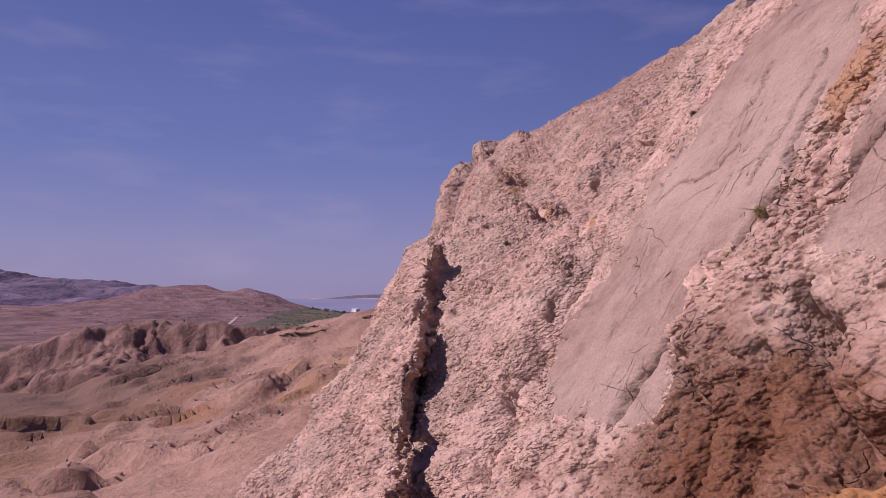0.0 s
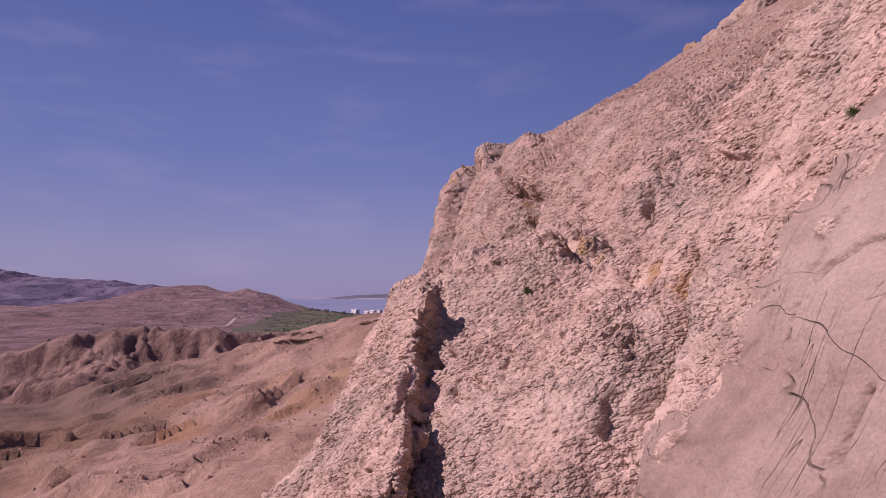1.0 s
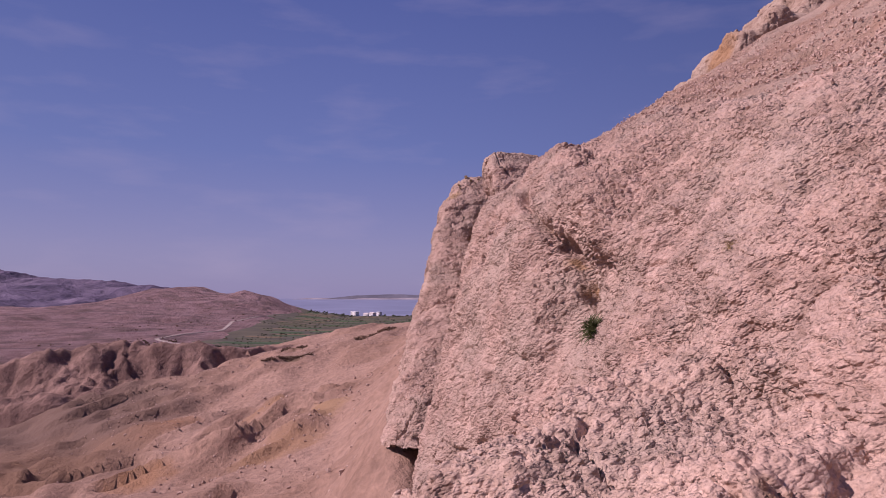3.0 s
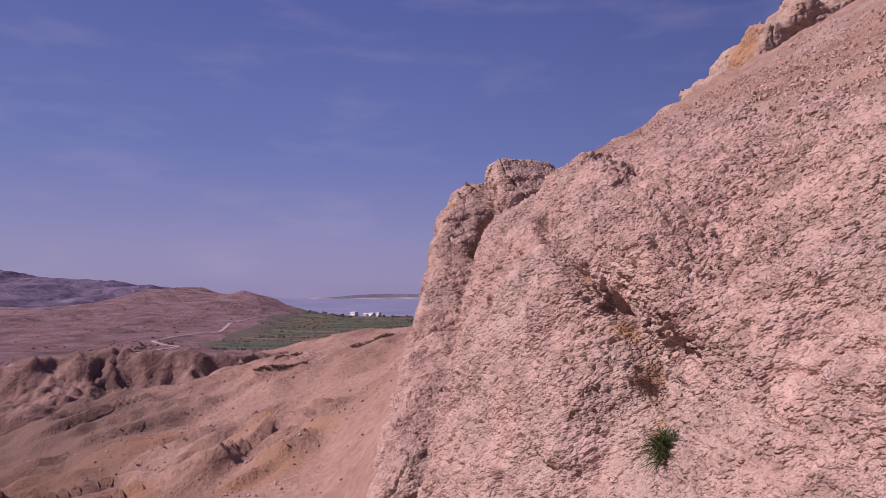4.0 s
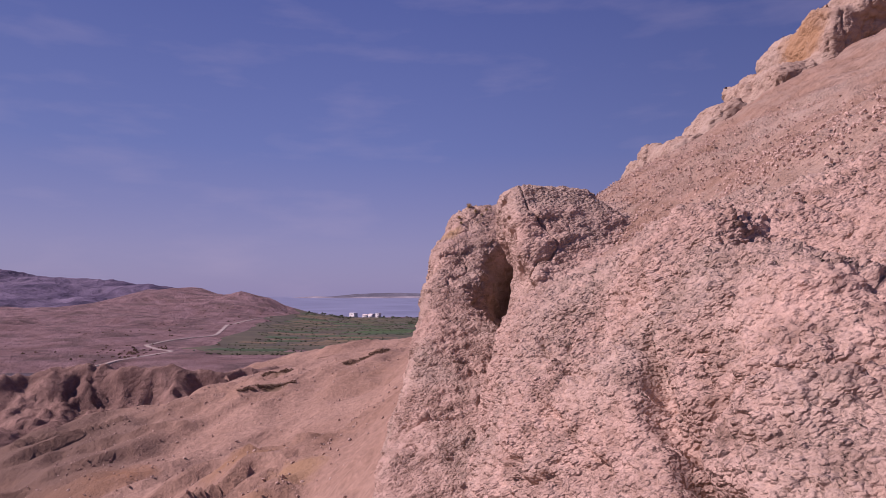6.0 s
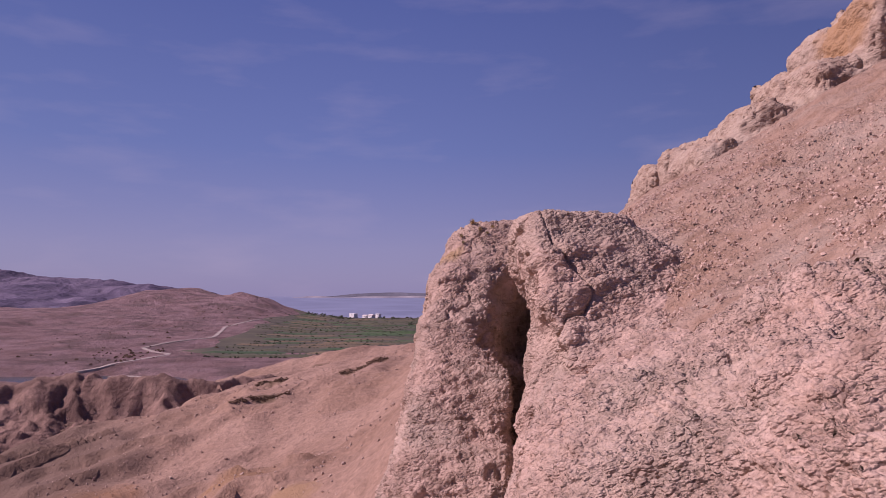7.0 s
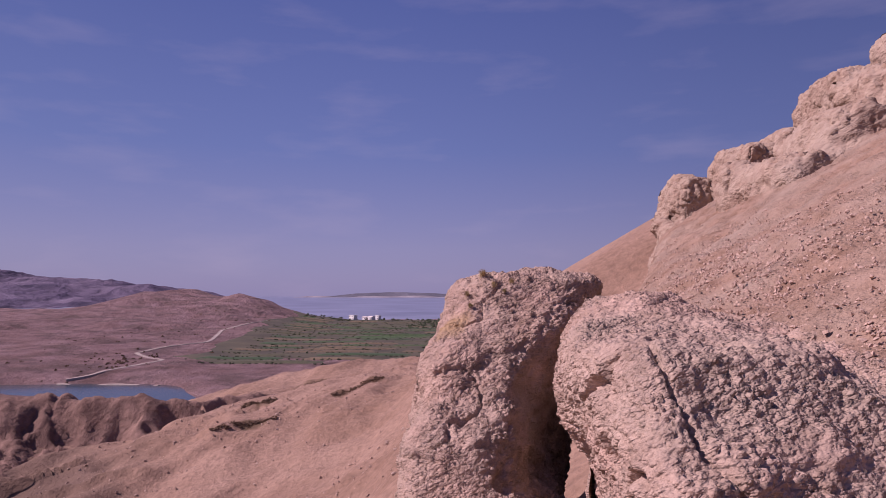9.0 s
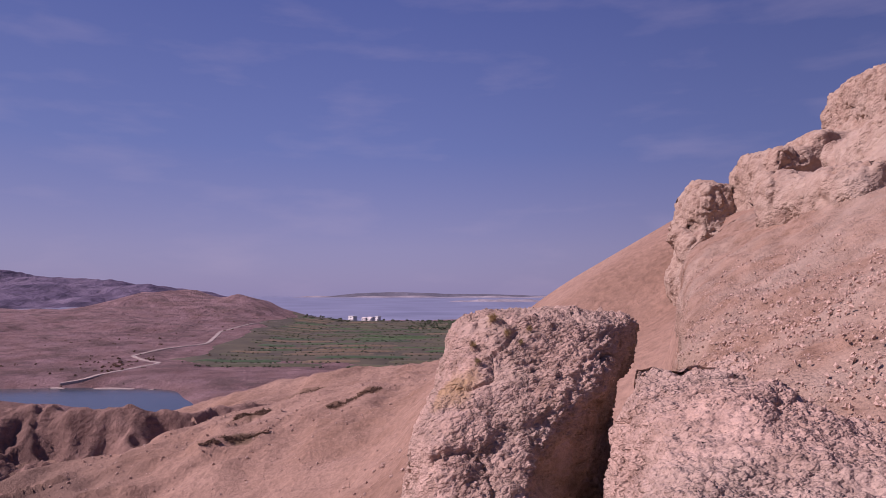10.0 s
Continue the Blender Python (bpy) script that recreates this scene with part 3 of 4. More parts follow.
def height(x, y):
    p = np.stack([x, y, np.zeros_like(x)], 1)
    slope = 1.6 - 0.55 * smooth(70, 120, y)
    steep = 28 + 1.6 * smooth(75, 120, y) + slope * (x + 4) - 8 * smooth(56, 36, y) - 6 * smooth(34, 24, y) - 12 * smooth(-3, 2, x) * smooth(84, 74, y) * smooth(36, 56, y)
    top = upper(x, y) - 0.7 * smooth(24.5, 22.0, x) * smooth(98, 94, y) - 2.2 * smooth(64, 84, y)
    top = top - 5.5 * smooth(0.2, -1.6, x - 10.4 - 0.335 * (y - 80) - 3.5 * smooth(94, 108, y)) * smooth(66, 72, y) * smooth(128, 112, y)   # it breaks off beyond the pillar
    hill = smin(top, steep, 4.0)
    crest = 9.0 * smooth(135, 205, y) * smooth(-95, -50, x)
    low = 19 + 0.2 * (np.maximum(x, -58 + 2 * np.tanh((x + 58) / 8)) + 16) + crest
    low = low + 2.6 * smooth(-5, 4, y - 135 + 0.57 * (x + 60) + 6 * vnoise(p * 0.06, 71)) * smooth(196, 160, y) - 1.6 * smooth(188, 205, y) * smooth(230, 215, y)
    low = low + 1.2 * fbm(p * 0.03, 4, 2) + 0.5 * fbm(p * np.array([0.16, 0.05, 1]), 4, 4)
    rib = np.stack([(x + y) * 0.012, (x - y) * 0.075, 0 * x], 1)
    low = low + 1.1 * (0.35 - np.abs(fbm(rib, 5, 14))) * smooth(-6, -20, x)
    u = 0.055 * (y - 0.9 * x) + 1.3 * fbm(p * 0.035, 4, 44)
    saw = u - np.floor(u)
    scarp = smooth(-0.1, 0.3, fbm(p * 0.045 + 3.0, 3, 46)) * smooth(-10, -22, x) * smooth(215, 200, y)
    low = low + 2.0 * scarp * smooth(0.0, 0.07, saw) * (1 - saw) ** 1.5
    side = smax(hill, low, 5.0) + scarps(x, y, p)
    side = side + 0.35 * fbm(p * 0.22, 5, 9) * smooth(-3, -9, x) + 0.5 * fbm(p * 0.45, 4, 10) * smooth(2, -4, x) * smooth(-16, -8, x)
    # the valley behind the crest, with the bay and the sea
    valley = 3.0 + 1.5 * smooth(420, 700, y) + 0.085 * np.maximum(-x - 130, 0) * (0.12 + 0.88 * smooth(390, 600, y + 0.5 * (x + 190)))
    valley = smin(valley, 13.0 + 0 * x, 6.0) - 5 * smooth(-430, -640, x)
    valley = valley + 1.0 * fbm(p * 0.012, 4, 6)
    hill_a = 27 * np.exp(-(((x + 405) / 112) ** 2 + ((y - 1090) / 230) ** 2))
    hill_b = 16 * np.exp(-(((x + 272) / 50) ** 2 + ((y - 985) / 130) ** 2))
    valley = valley + (hill_a + hill_b) * (1 + 0.25 * fbm(p * 0.018, 5, 8)) + 5 * (0.3 - np.abs(fbm(p * 0.014, 5, 18))) * smooth(420, 700, y) * smooth(-190, -240, x)
    valley = valley + 4.0 * smooth(-60, 250, x) * smooth(400, 800, y)
    sea = smooth(1010 + 0.25 * np.maximum(x + 130, 0), 1075 + 0.25 * np.maximum(x + 130, 0), y) * smooth(-330, -200, x)
    sea = np.maximum(sea, smooth(1230, 1330, y - 200 * smooth(-600, -800, x)))
    valley = valley * (1 - sea) - 8 * sea
    bay = np.sqrt(((x + 190) / 88) ** 2 + ((y - 306) / 72) ** 2) + 0.10 * vnoise(p * 0.03, 12)
    valley = valley + (-3.5 - valley) * smooth(1.25, 0.9, bay)
    behind = smooth(212, 300, y + 0.35 * x)
    out = side * (1 - behind) + valley * behind
    far_left = smooth(-70, -100, x) * smooth(240, 200, y)
    return out * (1 - far_left) + (9 + 2 * fbm(p * 0.03, 4, 6)) * far_left


def spaced(dense_low, dense_high, step, low, high, grow):
    vals = list(np.arange(dense_low, dense_high + step / 2, step))
    s, v = step, vals[-1]
    while v < high:
        s *= grow
        v += s
        vals.append(v)
    s, v = step, vals[0]
    while v > low:
        s *= grow
        v -= s
        vals.insert(0, v)
    return np.array(vals)


def sheet(name, xs, ys, fun, mat, parent=None):
    gx, gy = np.meshgrid(xs, ys, indexing="ij")
    v = np.stack([gx.ravel(), gy.ravel(), fun(gx.ravel(), gy.ravel())], 1)
    i = np.arange(len(xs) * len(ys)).reshape(len(xs), len(ys))
    q = np.stack([i[:-1, :-1], i[1:, :-1], i[1:, 1:], i[:-1, 1:]], -1).reshape(-1, 4)
    return mesh_object(name, v, q, mat, parent)


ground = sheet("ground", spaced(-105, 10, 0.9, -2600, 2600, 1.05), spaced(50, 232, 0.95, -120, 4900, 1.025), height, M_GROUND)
tagged(ground, "dry pink-tan stony hillside and valley floor", "ground", kind="structure")

# ---- cliffs ----
def slope_edge(p):
    """Where along x the bare rock of the cliff gives way to loose stones."""
    edge = np.interp(p[:, 1], (20, 28, 31, 35, 43, 46, 47.2, 48.2, 50, 52.4, 57, 61, 64, 66, 70), (7.2, 7.0, 6.4, 6.4, 6.8, 6.2, 4.8, 3.8, 3.7, 4.6, 6.6, 6.2, 4.9, 6.2, 7.5))
    edge = edge + 0.3 * vnoise(p * np.array([0.6, 0.6, 0]), 19) + 0.2 * vnoise(p * np.array([2.0, 2.0, 0]), 20)
    return edge


def wall_field(p):
    x, y, z = p[:, 0], p[:, 1], p[:, 2]
    lip = 0.8 * smooth(5.3, 4.5, x + 0.3 * vnoise(p * 0.8, 15)) * smooth(3.0, 3.7, x) * smooth(36.5, 39, y) * smooth(46, 42, y)
    top = z - upper(x, y) - lip + 0.45 * smooth(0.5, 1.7, x - slope_edge(p))
    a = smax(plane(p, (-0.917, -0.058, 0.394), (4.05, 26.6, 36.3)), top, 1.0)
    a = smax(smax(a, y - 36, 1.0), plane(p, (-0.36, -0.69, 0.63), (4.77, 19.7, 35.2)), 0.7)
    nose = smax(smax(plane(p, (-0.575, -0.568, 0.59), (4.19, 32.75, 39.33)), plane(p, (-0.95, 0.0, 0.28), (3.33, 33.2, 39.36)), 0.5), smax(top, y - 44, 1.0), 0.7)
    nose = smax(nose, plane(p, (0.08, 0.52, -0.85), (3.57, 34.06, 37.6)), 0.3)
    nose = smax(nose, plane(p, (-0.966, -0.02, -0.258), (3.33, 32.8, 38.54)), 0.3)
    b = smax(plane(p, (-0.936, -0.24, 0.259), (1.98, 36.76, 37.05)), plane(p, (-0.95, 0.085, 0.235), (0.9, 41.5, 38.0)), 0.9)
    b = smax(b, plane(p, (-0.95, 0.195, 0.05), (2.6, 56.0, 40.0)), 0.8)
    b = smax(b, plane(p, (-0.50, -0.80, 0.33), (3.2, 33.9, 37.0)), 0.4)
    b = smax(b, top, 0.9)
    head = smax(plane(p, (0.22, -0.71, 0.67), (4.0, 52.4, 41.8)), plane(p, (-0.955, 0.2, 0.2), (3.93, 64.84, 44.65)), 0.3)   # the block beside the pillar
    head = smax(smax(head, z - 44.8 - 0.1 * (x - 4.5) - 0.06 * (y - 57), 0.3), smax(plane(p, (0.75, -0.085, 0.65), (5.9, 57.0, 44.8)), plane(p, (-0.9, 0.1, -0.4), (3.2, 61.3, 43.1)), 0.3), 0.3)
    head = smax(head, smax(smax(smax(50.8 - y, 2.5 - x, 0.4), y - 66, 0.5), plane(p, (0.5, -0.1, 0.86), (5.8, 55.5, 44.5)), 0.4), 0.4)
    b = smax(b, 2.5 - x - 3.5 * smooth(52, 48, y), 0.4)
    f = smin(smin(a, nose, 0.25), smin(b, head, 0.3), 0.3)
    return smax(f, plane(p, (-0.25, 0.95, 0.0), (4.0, 69.0, 42)), 0.7)


def slab_field(p):
    f = smax(plane(p, (-0.87, -0.02, 0.492), (4.14, 12.15, 34.05)), plane(p, (-0.851, -0.179, 0.494), (3.0, 11.7, 32.4)), 0.5)
    f = smax(f, p[:, 2] - 39.4 - 0.165 * (p[:, 1] - 24) - 0.55 * (p[:, 0] - 6), 0.8)
    return smax(f, p[:, 1] - 19.0, 0.7)


def slab_smooth(p):
    w = 0.5 * fbm(p * 1.2, 3, 91)
    far = np.interp(p[:, 2], (30, 31, 33, 34.2, 36), (12.9, 13.3, 13.4, 12.9, 12.2))
    main = smooth(8.5, 9.2, p[:, 1] + w) * smooth(29.8, 30.4, p[:, 2] + w) * (1 - 0.55 * smooth(far - 0.3, far + 0.9, p[:, 1] + 2 * w)) * smooth(16.6, 14.6, p[:, 1] + 1.5 * w)
    return 0.95 * np.clip(main + smooth(8.0, 7.4, p[:, 1] + w) * smooth(32.3, 32.9, p[:, 2] + w), 0, 1)


SLAB_CRACKS = [((3.9, 16.9, 34.0), (3.42, 15.9, 33.0), 0.2, 0.7), ((3.42, 15.9, 33.0), (2.05, 14.2, 30.85), 0.3, 1.0), ((2.05, 14.2, 30.85), (1.45, 13.2, 29.8), 0.36, 1.0),
               ((4.9, 8.9, 35.0), (3.6, 8.7, 32.4), 0.08, 0.30), ((3.6, 8.7, 32.4), (2.2, 9.7, 30.4), 0.09, 0.30),
               ((3.75, 7.3, 32.1), (3.5, 6.55, 31.4), 0.15, 0.9), ((3.5, 6.55, 31.4), (3.37, 6.15, 31.05), 0.18, 1.0), ((3.37, 6.15, 31.05), (3.35, 5.4, 30.7), 0.22, 0.9),
               ((3.0, 8.7, 31.3), (2.86, 7.7, 30.7), 0.09, 0.35), ((2.86, 7.7, 30.7), (2.65, 7.0, 30.1), 0.11, 0.45), ((3.4, 7.5, 31.5), (3.05, 6.7, 30.7), 0.09, 0.35), ((3.05, 6.7, 30.7), (2.9, 6.3, 30.1), 0.09, 0.35),
               ((4.75, 7.3, 33.8), (4.0, 7.7, 32.6), 0.06, 0.25), ((3.95, 7.7, 32.6), (3.6, 8.3, 32.1), 0.06, 0.25),
               ((5.2, 8.1, 35.3), (4.1, 7.9, 32.9), 0.06, 0.25), ((4.2, 12.6, 34.4), (3.4, 12.2, 33.0), 0.04, 0.12), ((3.3, 11.0, 32.6), (3.1, 11.1, 32.2), 0.07, 0.2),
               ((3.0, 7.9, 31.4), (2.7, 7.7, 30.2), 0.06, 0.3), ((3.3, 7.0, 31.2), (3.0, 6.6, 30.0), 0.06, 0.35), ((4.0, 10.2, 33.6), (3.0, 10.0, 31.8), 0.03, 0.10), ((4.4, 10.4, 34.4), (3.7, 12.3, 33.8), 0.05, 0.12), ((5.2, 10.8, 35.7), (4.2, 11.0, 34.3), 0.05, 0.10), ((5.3, 9.4, 35.5), (4.1, 9.5, 33.5), 0.04, 0.12), ((2.9, 8.2, 31.2), (2.5, 8.1, 30.2), 0.09, 0.35), ((4.8, 13.5, 35.6), (3.6, 13.8, 33.2), 0.03, 0.08)]
slab, outcrop, base, margin = rock("rock_slab", slab_field, (-2, -4, 24), (12.5, 19.5, 43), M_SLAB, step=0.31, rounds=3, rough=1.1, wave=0.16, plates=0.4, slabby=slab_smooth, size=0.22,
                     keep=lambda p: (p[:, 1] > 1.5) & (p[:, 2] > 28.0) & (p[:, 0] < 9.5) & ((wall_field(p) > -1.2) | (p[:, 2] > 35.5)),
                     also=(("rock_outcrop", M_OUTCROP, lambda p: (slab_smooth(p) < 0.45) & (p[:, 1] < 11.0) & (p[:, 2] > 30.9 + 0.5 * vnoise(p * 1.1, 92))),
                                 ("rusty_base", M_OUTCROP, lambda p: (slab_smooth(p) < 0.45) & (p[:, 1] < 11.0)),
                                 ("broken_margin", M_BUTTRESS, lambda p: slab_smooth(p) < 0.62)), cracks=SLAB_CRACKS)
tagged(slab, "smooth pale limestone slab with fine cracks and scratches", "cliff")
tagged(outcrop, "fractured pinkish limestone outcrop rust-brown at its base", "cliff")
base.parent = outcrop
margin.parent = slab
tagged(margin, "lumpy broken rock along the slab's edge")
tagged(base, "dark rust-brown jointed rock at the foot")


def fin_field(p):
    f = smax(plane(p, (-0.866, -0.202, 0.457), (-1.25, 19.31, 31.08)), plane(p, (0.98, 0.0, -0.12), (-0.60, 18.0, 30.8)), 0.25)
    return smax(smax(f, p[:, 2] - 33.7, 0.4), p[:, 1] - 25.5, 0.8)


def buttress_field(p):
    f = smax(plane(p, (-0.636, -0.35, 0.688), (1.22, 17.08, 31.55)), plane(p, (-0.236, -0.38, 0.894), (2.79, 19.44, 34.0)), 0.4)
    f = smax(f, plane(p, (-0.84, 0.35, 0.45), (-1.0, 22.2, 33.6)), 0.5)
    f = smax(f, plane(p, (-0.25, -0.12, 0.96), (2.6, 22.5, 35.0)), 0.6)
    f = smax(f, p[:, 1] - 27.5, 0.8)
    return smax(f, p[:, 0] - 5.5, 0.8)


def fin_share(p):
    """The fin beyond the long crack."""
    return p[:, 0] < -0.55 + 0.12 * (p[:, 2] - 30.8)


buttress, fin = rock("rock_buttress", lambda p: smin(buttress_field(p), fin_field(p), 0.12), (-9, 10, 22), (6.5, 29, 38), M_BUTTRESS, step=0.30, rounds=3, rough=1.15, wave=0.26, also=(("rock_fin", M_BUTTRESS, fin_share),), keep=lambda p: (p[:, 2] > 26.3) & (p[:, 1] < 26.0) & (p[:, 0] < 4.6) & (p[:, 0] > -6) & (slab_field(p) > -0.6) & (wall_field(p) > -0.8),
                cracks=[((-0.45, 20.6, 33.2), (-0.56, 18.4, 31.0), 0.16, 0.35), ((-0.56, 18.4, 31.0), (-0.72, 16.6, 29.4), 0.17, 0.6), ((-0.72, 16.6, 29.4), (-1.1, 14.6, 27.6), 0.2, 0.9),
                        ((3.9, 16.9, 34.0), (3.42, 15.9, 33.0), 0.22, 0.8), ((3.42, 15.9, 33.0), (2.05, 14.2, 30.85), 0.34, 1.1), ((2.05, 14.2, 30.85), (1.1, 13.0, 28.9), 0.42, 1.1),
                        ((2.85, 21.7, 35.0), (3.1, 20.6, 34.55), 0.20, 0.35), ((3.1, 20.6, 34.55), (3.5, 19.8, 34.3), 0.20, 0.4), ((3.75, 18.9, 34.05), (4.4, 16.6, 33.5), 0.24, 0.45),
                        ((1.2, 19.6, 33.0), (2.6, 19.4, 33.4), 0.10, 0.25)])
fin.parent = buttress
tagged(fin, "narrow jagged rock fin beyond the crack")
tagged(buttress, "lumpy pink nodular limestone buttress split by dark cracks", "cliff")


def on_slope(p, over=0.0, tall=0.9):
    """The share of the cliff top that is stony slope rather than bare rock."""
    return (p[:, 0] > slope_edge(p) + over) & (np.abs(p[:, 2] - upper(p[:, 0], p[:, 1]) + 0.4) < tall)


def rim_share(p):
    return p[:, 2] > upper(p[:, 0], p[:, 1]) - 0.75 + 0.5 * vnoise(p * 0.8, 27)


CREASE = [((3.05, 41.2, 40.5), (2.85, 39.2, 39.55), 0.16, 0.5), ((2.85, 39.2, 39.55), (3.28, 35.8, 38.3), 0.18, 0.6), ((3.28, 35.8, 38.3), (3.57, 34.1, 37.5), 0.2, 0.7),
          ((3.57, 34.1, 37.5), (3.85, 33.15, 36.7), 0.2, 0.7), ((3.85, 33.15, 36.7), (3.95, 32.4, 35.2), 0.18, 0.55)]


def worn(p):
    """A smooth pale strip of rock above the long crease."""
    a, b = np.array([3.3, 36.3, 38.9]), np.array([4.0, 33.0, 37.0])
    t = np.clip(((p - a) @ (b - a)) / ((b - a) @ (b - a)), 0, 1)
    return smooth(0.62, 0.30, np.linalg.norm(p - a - t[:, None] * (b - a), axis=1) + 0.12 * vnoise(p * 2.0, 66))


wall, rim = rock("rock_wall", wall_field, (-5, 11, 24), (10.5, 73, 50), M_WALL, step=0.36, rounds=3, rough=1.05, size=0.17, wave=0.2, deep=lambda p: (1 + 0.4 * rim_share(p)) * (1 - 0.5 * smooth(46, 51, p[:, 1])) + 0.3 * smooth(4.5, 2.0, np.linalg.norm(p - np.array([3.9, 34.0, 39.0]), axis=1)), calm=worn, also=(("rim", M_WALL, rim_share),),
            keep=lambda p: (p[:, 2] > 27.0 + 0.5 * np.maximum(p[:, 1] - 41, 0)) & ~on_slope(p, 1.2 + 1.6 * (p[:, 1] > 50)) & (buttress_field(p) > -1.0) & ((slab_field(p) > -0.9) | (p[:, 2] > 35.5)) & (p[:, 0] < 9.0),
            cracks=CREASE + [((4.45, 20.4, 36.4), (4.4, 20.0, 35.5), 0.16, 0.5), ((5.0, 21.2, 37.2), (4.9, 20.6, 36.4), 0.14, 0.4)])
rim.parent = wall
tagged(rim, "crusty upper rim of the wall")
tagged(wall, "long nodular limestone cliff wall below a stony slope", "cliff")


def slope_field(p):
    f = p[:, 2] - upper(p[:, 0], p[:, 1]) + 0.12
    f = smax(f, 2.6 + 2.0 * smooth(40, 30, p[:, 1]) - p[:, 0], 0.5)
    f = smax(f, plane(p, (-0.94, 0.32, 0.1), (10.4, 80.0, 46.6)), 0.6)
    return smax(f, p[:, 1] - 94, 1.0)


M_SLOPE = rock_material("stony_slope", 0.8, (0.33, 0.215, 0.155), (0.285, 0.18, 0.125), (0.21, 0.125, 0.085), fine=14.0)
slope = rock("stony_slope", slope_field, (2, 10, 32), (25, 96, 58), M_SLOPE, step=0.58, rounds=2, rough=0.5, wave=0.25,
             keep=lambda p: (p[:, 1] > 16.5) & (p[:, 2] > upper(p[:, 0], p[:, 1]) - 4.5) & (on_slope(p, -0.2, 1.8) | ((wall_field(p) > -0.5) & (p[:, 1] > 62.5))) & ((p[:, 1] > 19.0) | (wall_field(p) < 0.8)))
tagged(slope, "pinkish stony slope strewn with loose scree", "slope")


def pillar_field(p):
    front = plane(p, (-0.05, -0.6, 0.8), (1.5, 67.0, 41.95))
    left = plane(p, (-0.977, 0.0, 0.215), (0.25, 68.0, 43.3))
    f = smax(smax(front, left, 0.8), plane(p, (0.904, -0.362, -0.226), (3.55, 66.5, 45.6)), 0.5)
    f = smax(f, p[:, 0] - 7.0, 0.5)
    f = smax(f, p[:, 2] - 46.0, 0.6)
    hollow = np.sqrt(((p[:, 0] - 3.9) / 1.1) ** 2 + ((p[:, 1] - 67.4) / 2.6) ** 2 + ((p[:, 2] - 41.6) / 2.2) ** 2) - 1
    f = smax(f, -hollow, 0.4)
    foot = smax(smax(front, left, 0.8), smax(plane(p, (0.72, -0.05, 0.68), (2.1, 66.0, 40.5)), plane(p, (0.985, -0.17, 0.0), (3.0, 62.0, 38.0)), 0.3), 0.4)
    under = np.sqrt(((p[:, 0] - 4.6) / 2.2) ** 2 + ((p[:, 1] - 65.0) / 3.0) ** 2 + ((p[:, 2] - 36.0) / 2.9) ** 2) - 1
    return smax(smax(smin(f, foot, 0.4), -under, 0.4), p[:, 1] - 78.0, 0.8)


pillar = rock("rock_pillar", pillar_field, (-7, 50, 24), (9, 80, 48), M_PILLAR, step=0.56, rounds=3, rough=1.2, wave=0.3, size=0.17, keep=lambda p: (p[:, 2] > 29.0))
tagged(pillar, "upright lumpy limestone pillar standing free of the cliff", "rock pillar")


def mass(*parts):
    """A field of rounded lumps of rock: parts of (centre, half sizes, turn about z in degrees)."""
    def field(p):
        f = None
        for (cx, cy, cz), (a, b, c), turn in parts:
            k, w = math.cos(radians(turn)), math.sin(radians(turn))
            x, y, z = p[:, 0] - cx, p[:, 1] - cy, p[:, 2] - cz
            u, v = k * x + w * y, -w * x + k * y
            g = smax(smax(np.abs(u) - a, np.abs(v) - b, 1.2), np.abs(z) - c, 1.2)
            f = g if f is None else smin(f, g, 0.8)
        return f
    return field


def crag(name, label, low, high, parts, step=0.6, foot=2.5):
    def share(k):
        def mine(p):
            w = p + 0.5 * np.stack([vnoise(p * 0.7, 3), vnoise(p * 0.7, 4), vnoise(p * 0.7, 5)], 1)
            d = np.stack([np.abs(w[:, 0] - c[0]) / h[0] + np.abs(w[:, 1] - c[1]) / h[1] for c, h, _ in parts], 1)
            return d.argmin(1) == k
        return mine

    made = rock(name, mass(*parts), low, high, M_CRAG, step=step, rounds=2, rough=0.8, size=0.42, wave=0.45, slabby=lambda p: 0.12 + 0 * p[:, 0], keep=lambda p: p[:, 2] > upper(p[:, 0], p[:, 1]) - foot,
                also=[("crag_block", M_CRAG, share(k)) for k in range(1, len(parts))])
    ob = made[0]
    for piece in made[1:]:
        piece.parent = ob
    return tagged(ob, label, "crag", group="crags on the ridge")


crag("rock_crag", "jagged pale limestone crag on the ridge", (12, 74, 40), (46, 96, 76),
     [((18.6, 83, 47.6), (2.2, 4, 4.6), 10), ((22.0, 84, 49.6), (2.4, 4, 5.0), -8), ((26.0, 83, 52.0), (2.4, 4, 5.4), 5), ((29.5, 84, 55.0), (2.2, 5, 6.4), 0),
      ((33.5, 84, 57.0), (3.0, 5, 7.0), 0), ((39, 85, 60.0), (4, 5, 8.0), 0)])
crag("rock_crag", "rounded limestone crag with a split in its top", (20, 98, 40), (48, 122, 72),
     [((28.3, 110, 50.9), (2.3, 4, 7.6), 6), ((33.0, 110, 52.8), (2.8, 4, 7.4), -5), ((39.0, 109, 57.0), (4.0, 5, 8.0), 0)])
crag("rock_crag", "pale upright cliff corner standing on the far slope", (17, 104, 34), (34, 124, 62),
     [((25.7, 115, 47.8), (2.9, 3.5, 8.7), 6), ((23.0, 113, 44.6), (1.5, 2.5, 7.6), 18), ((22.9, 110.5, 41.5), (1.6, 2.0, 5.6), -12)], foot=12.0)


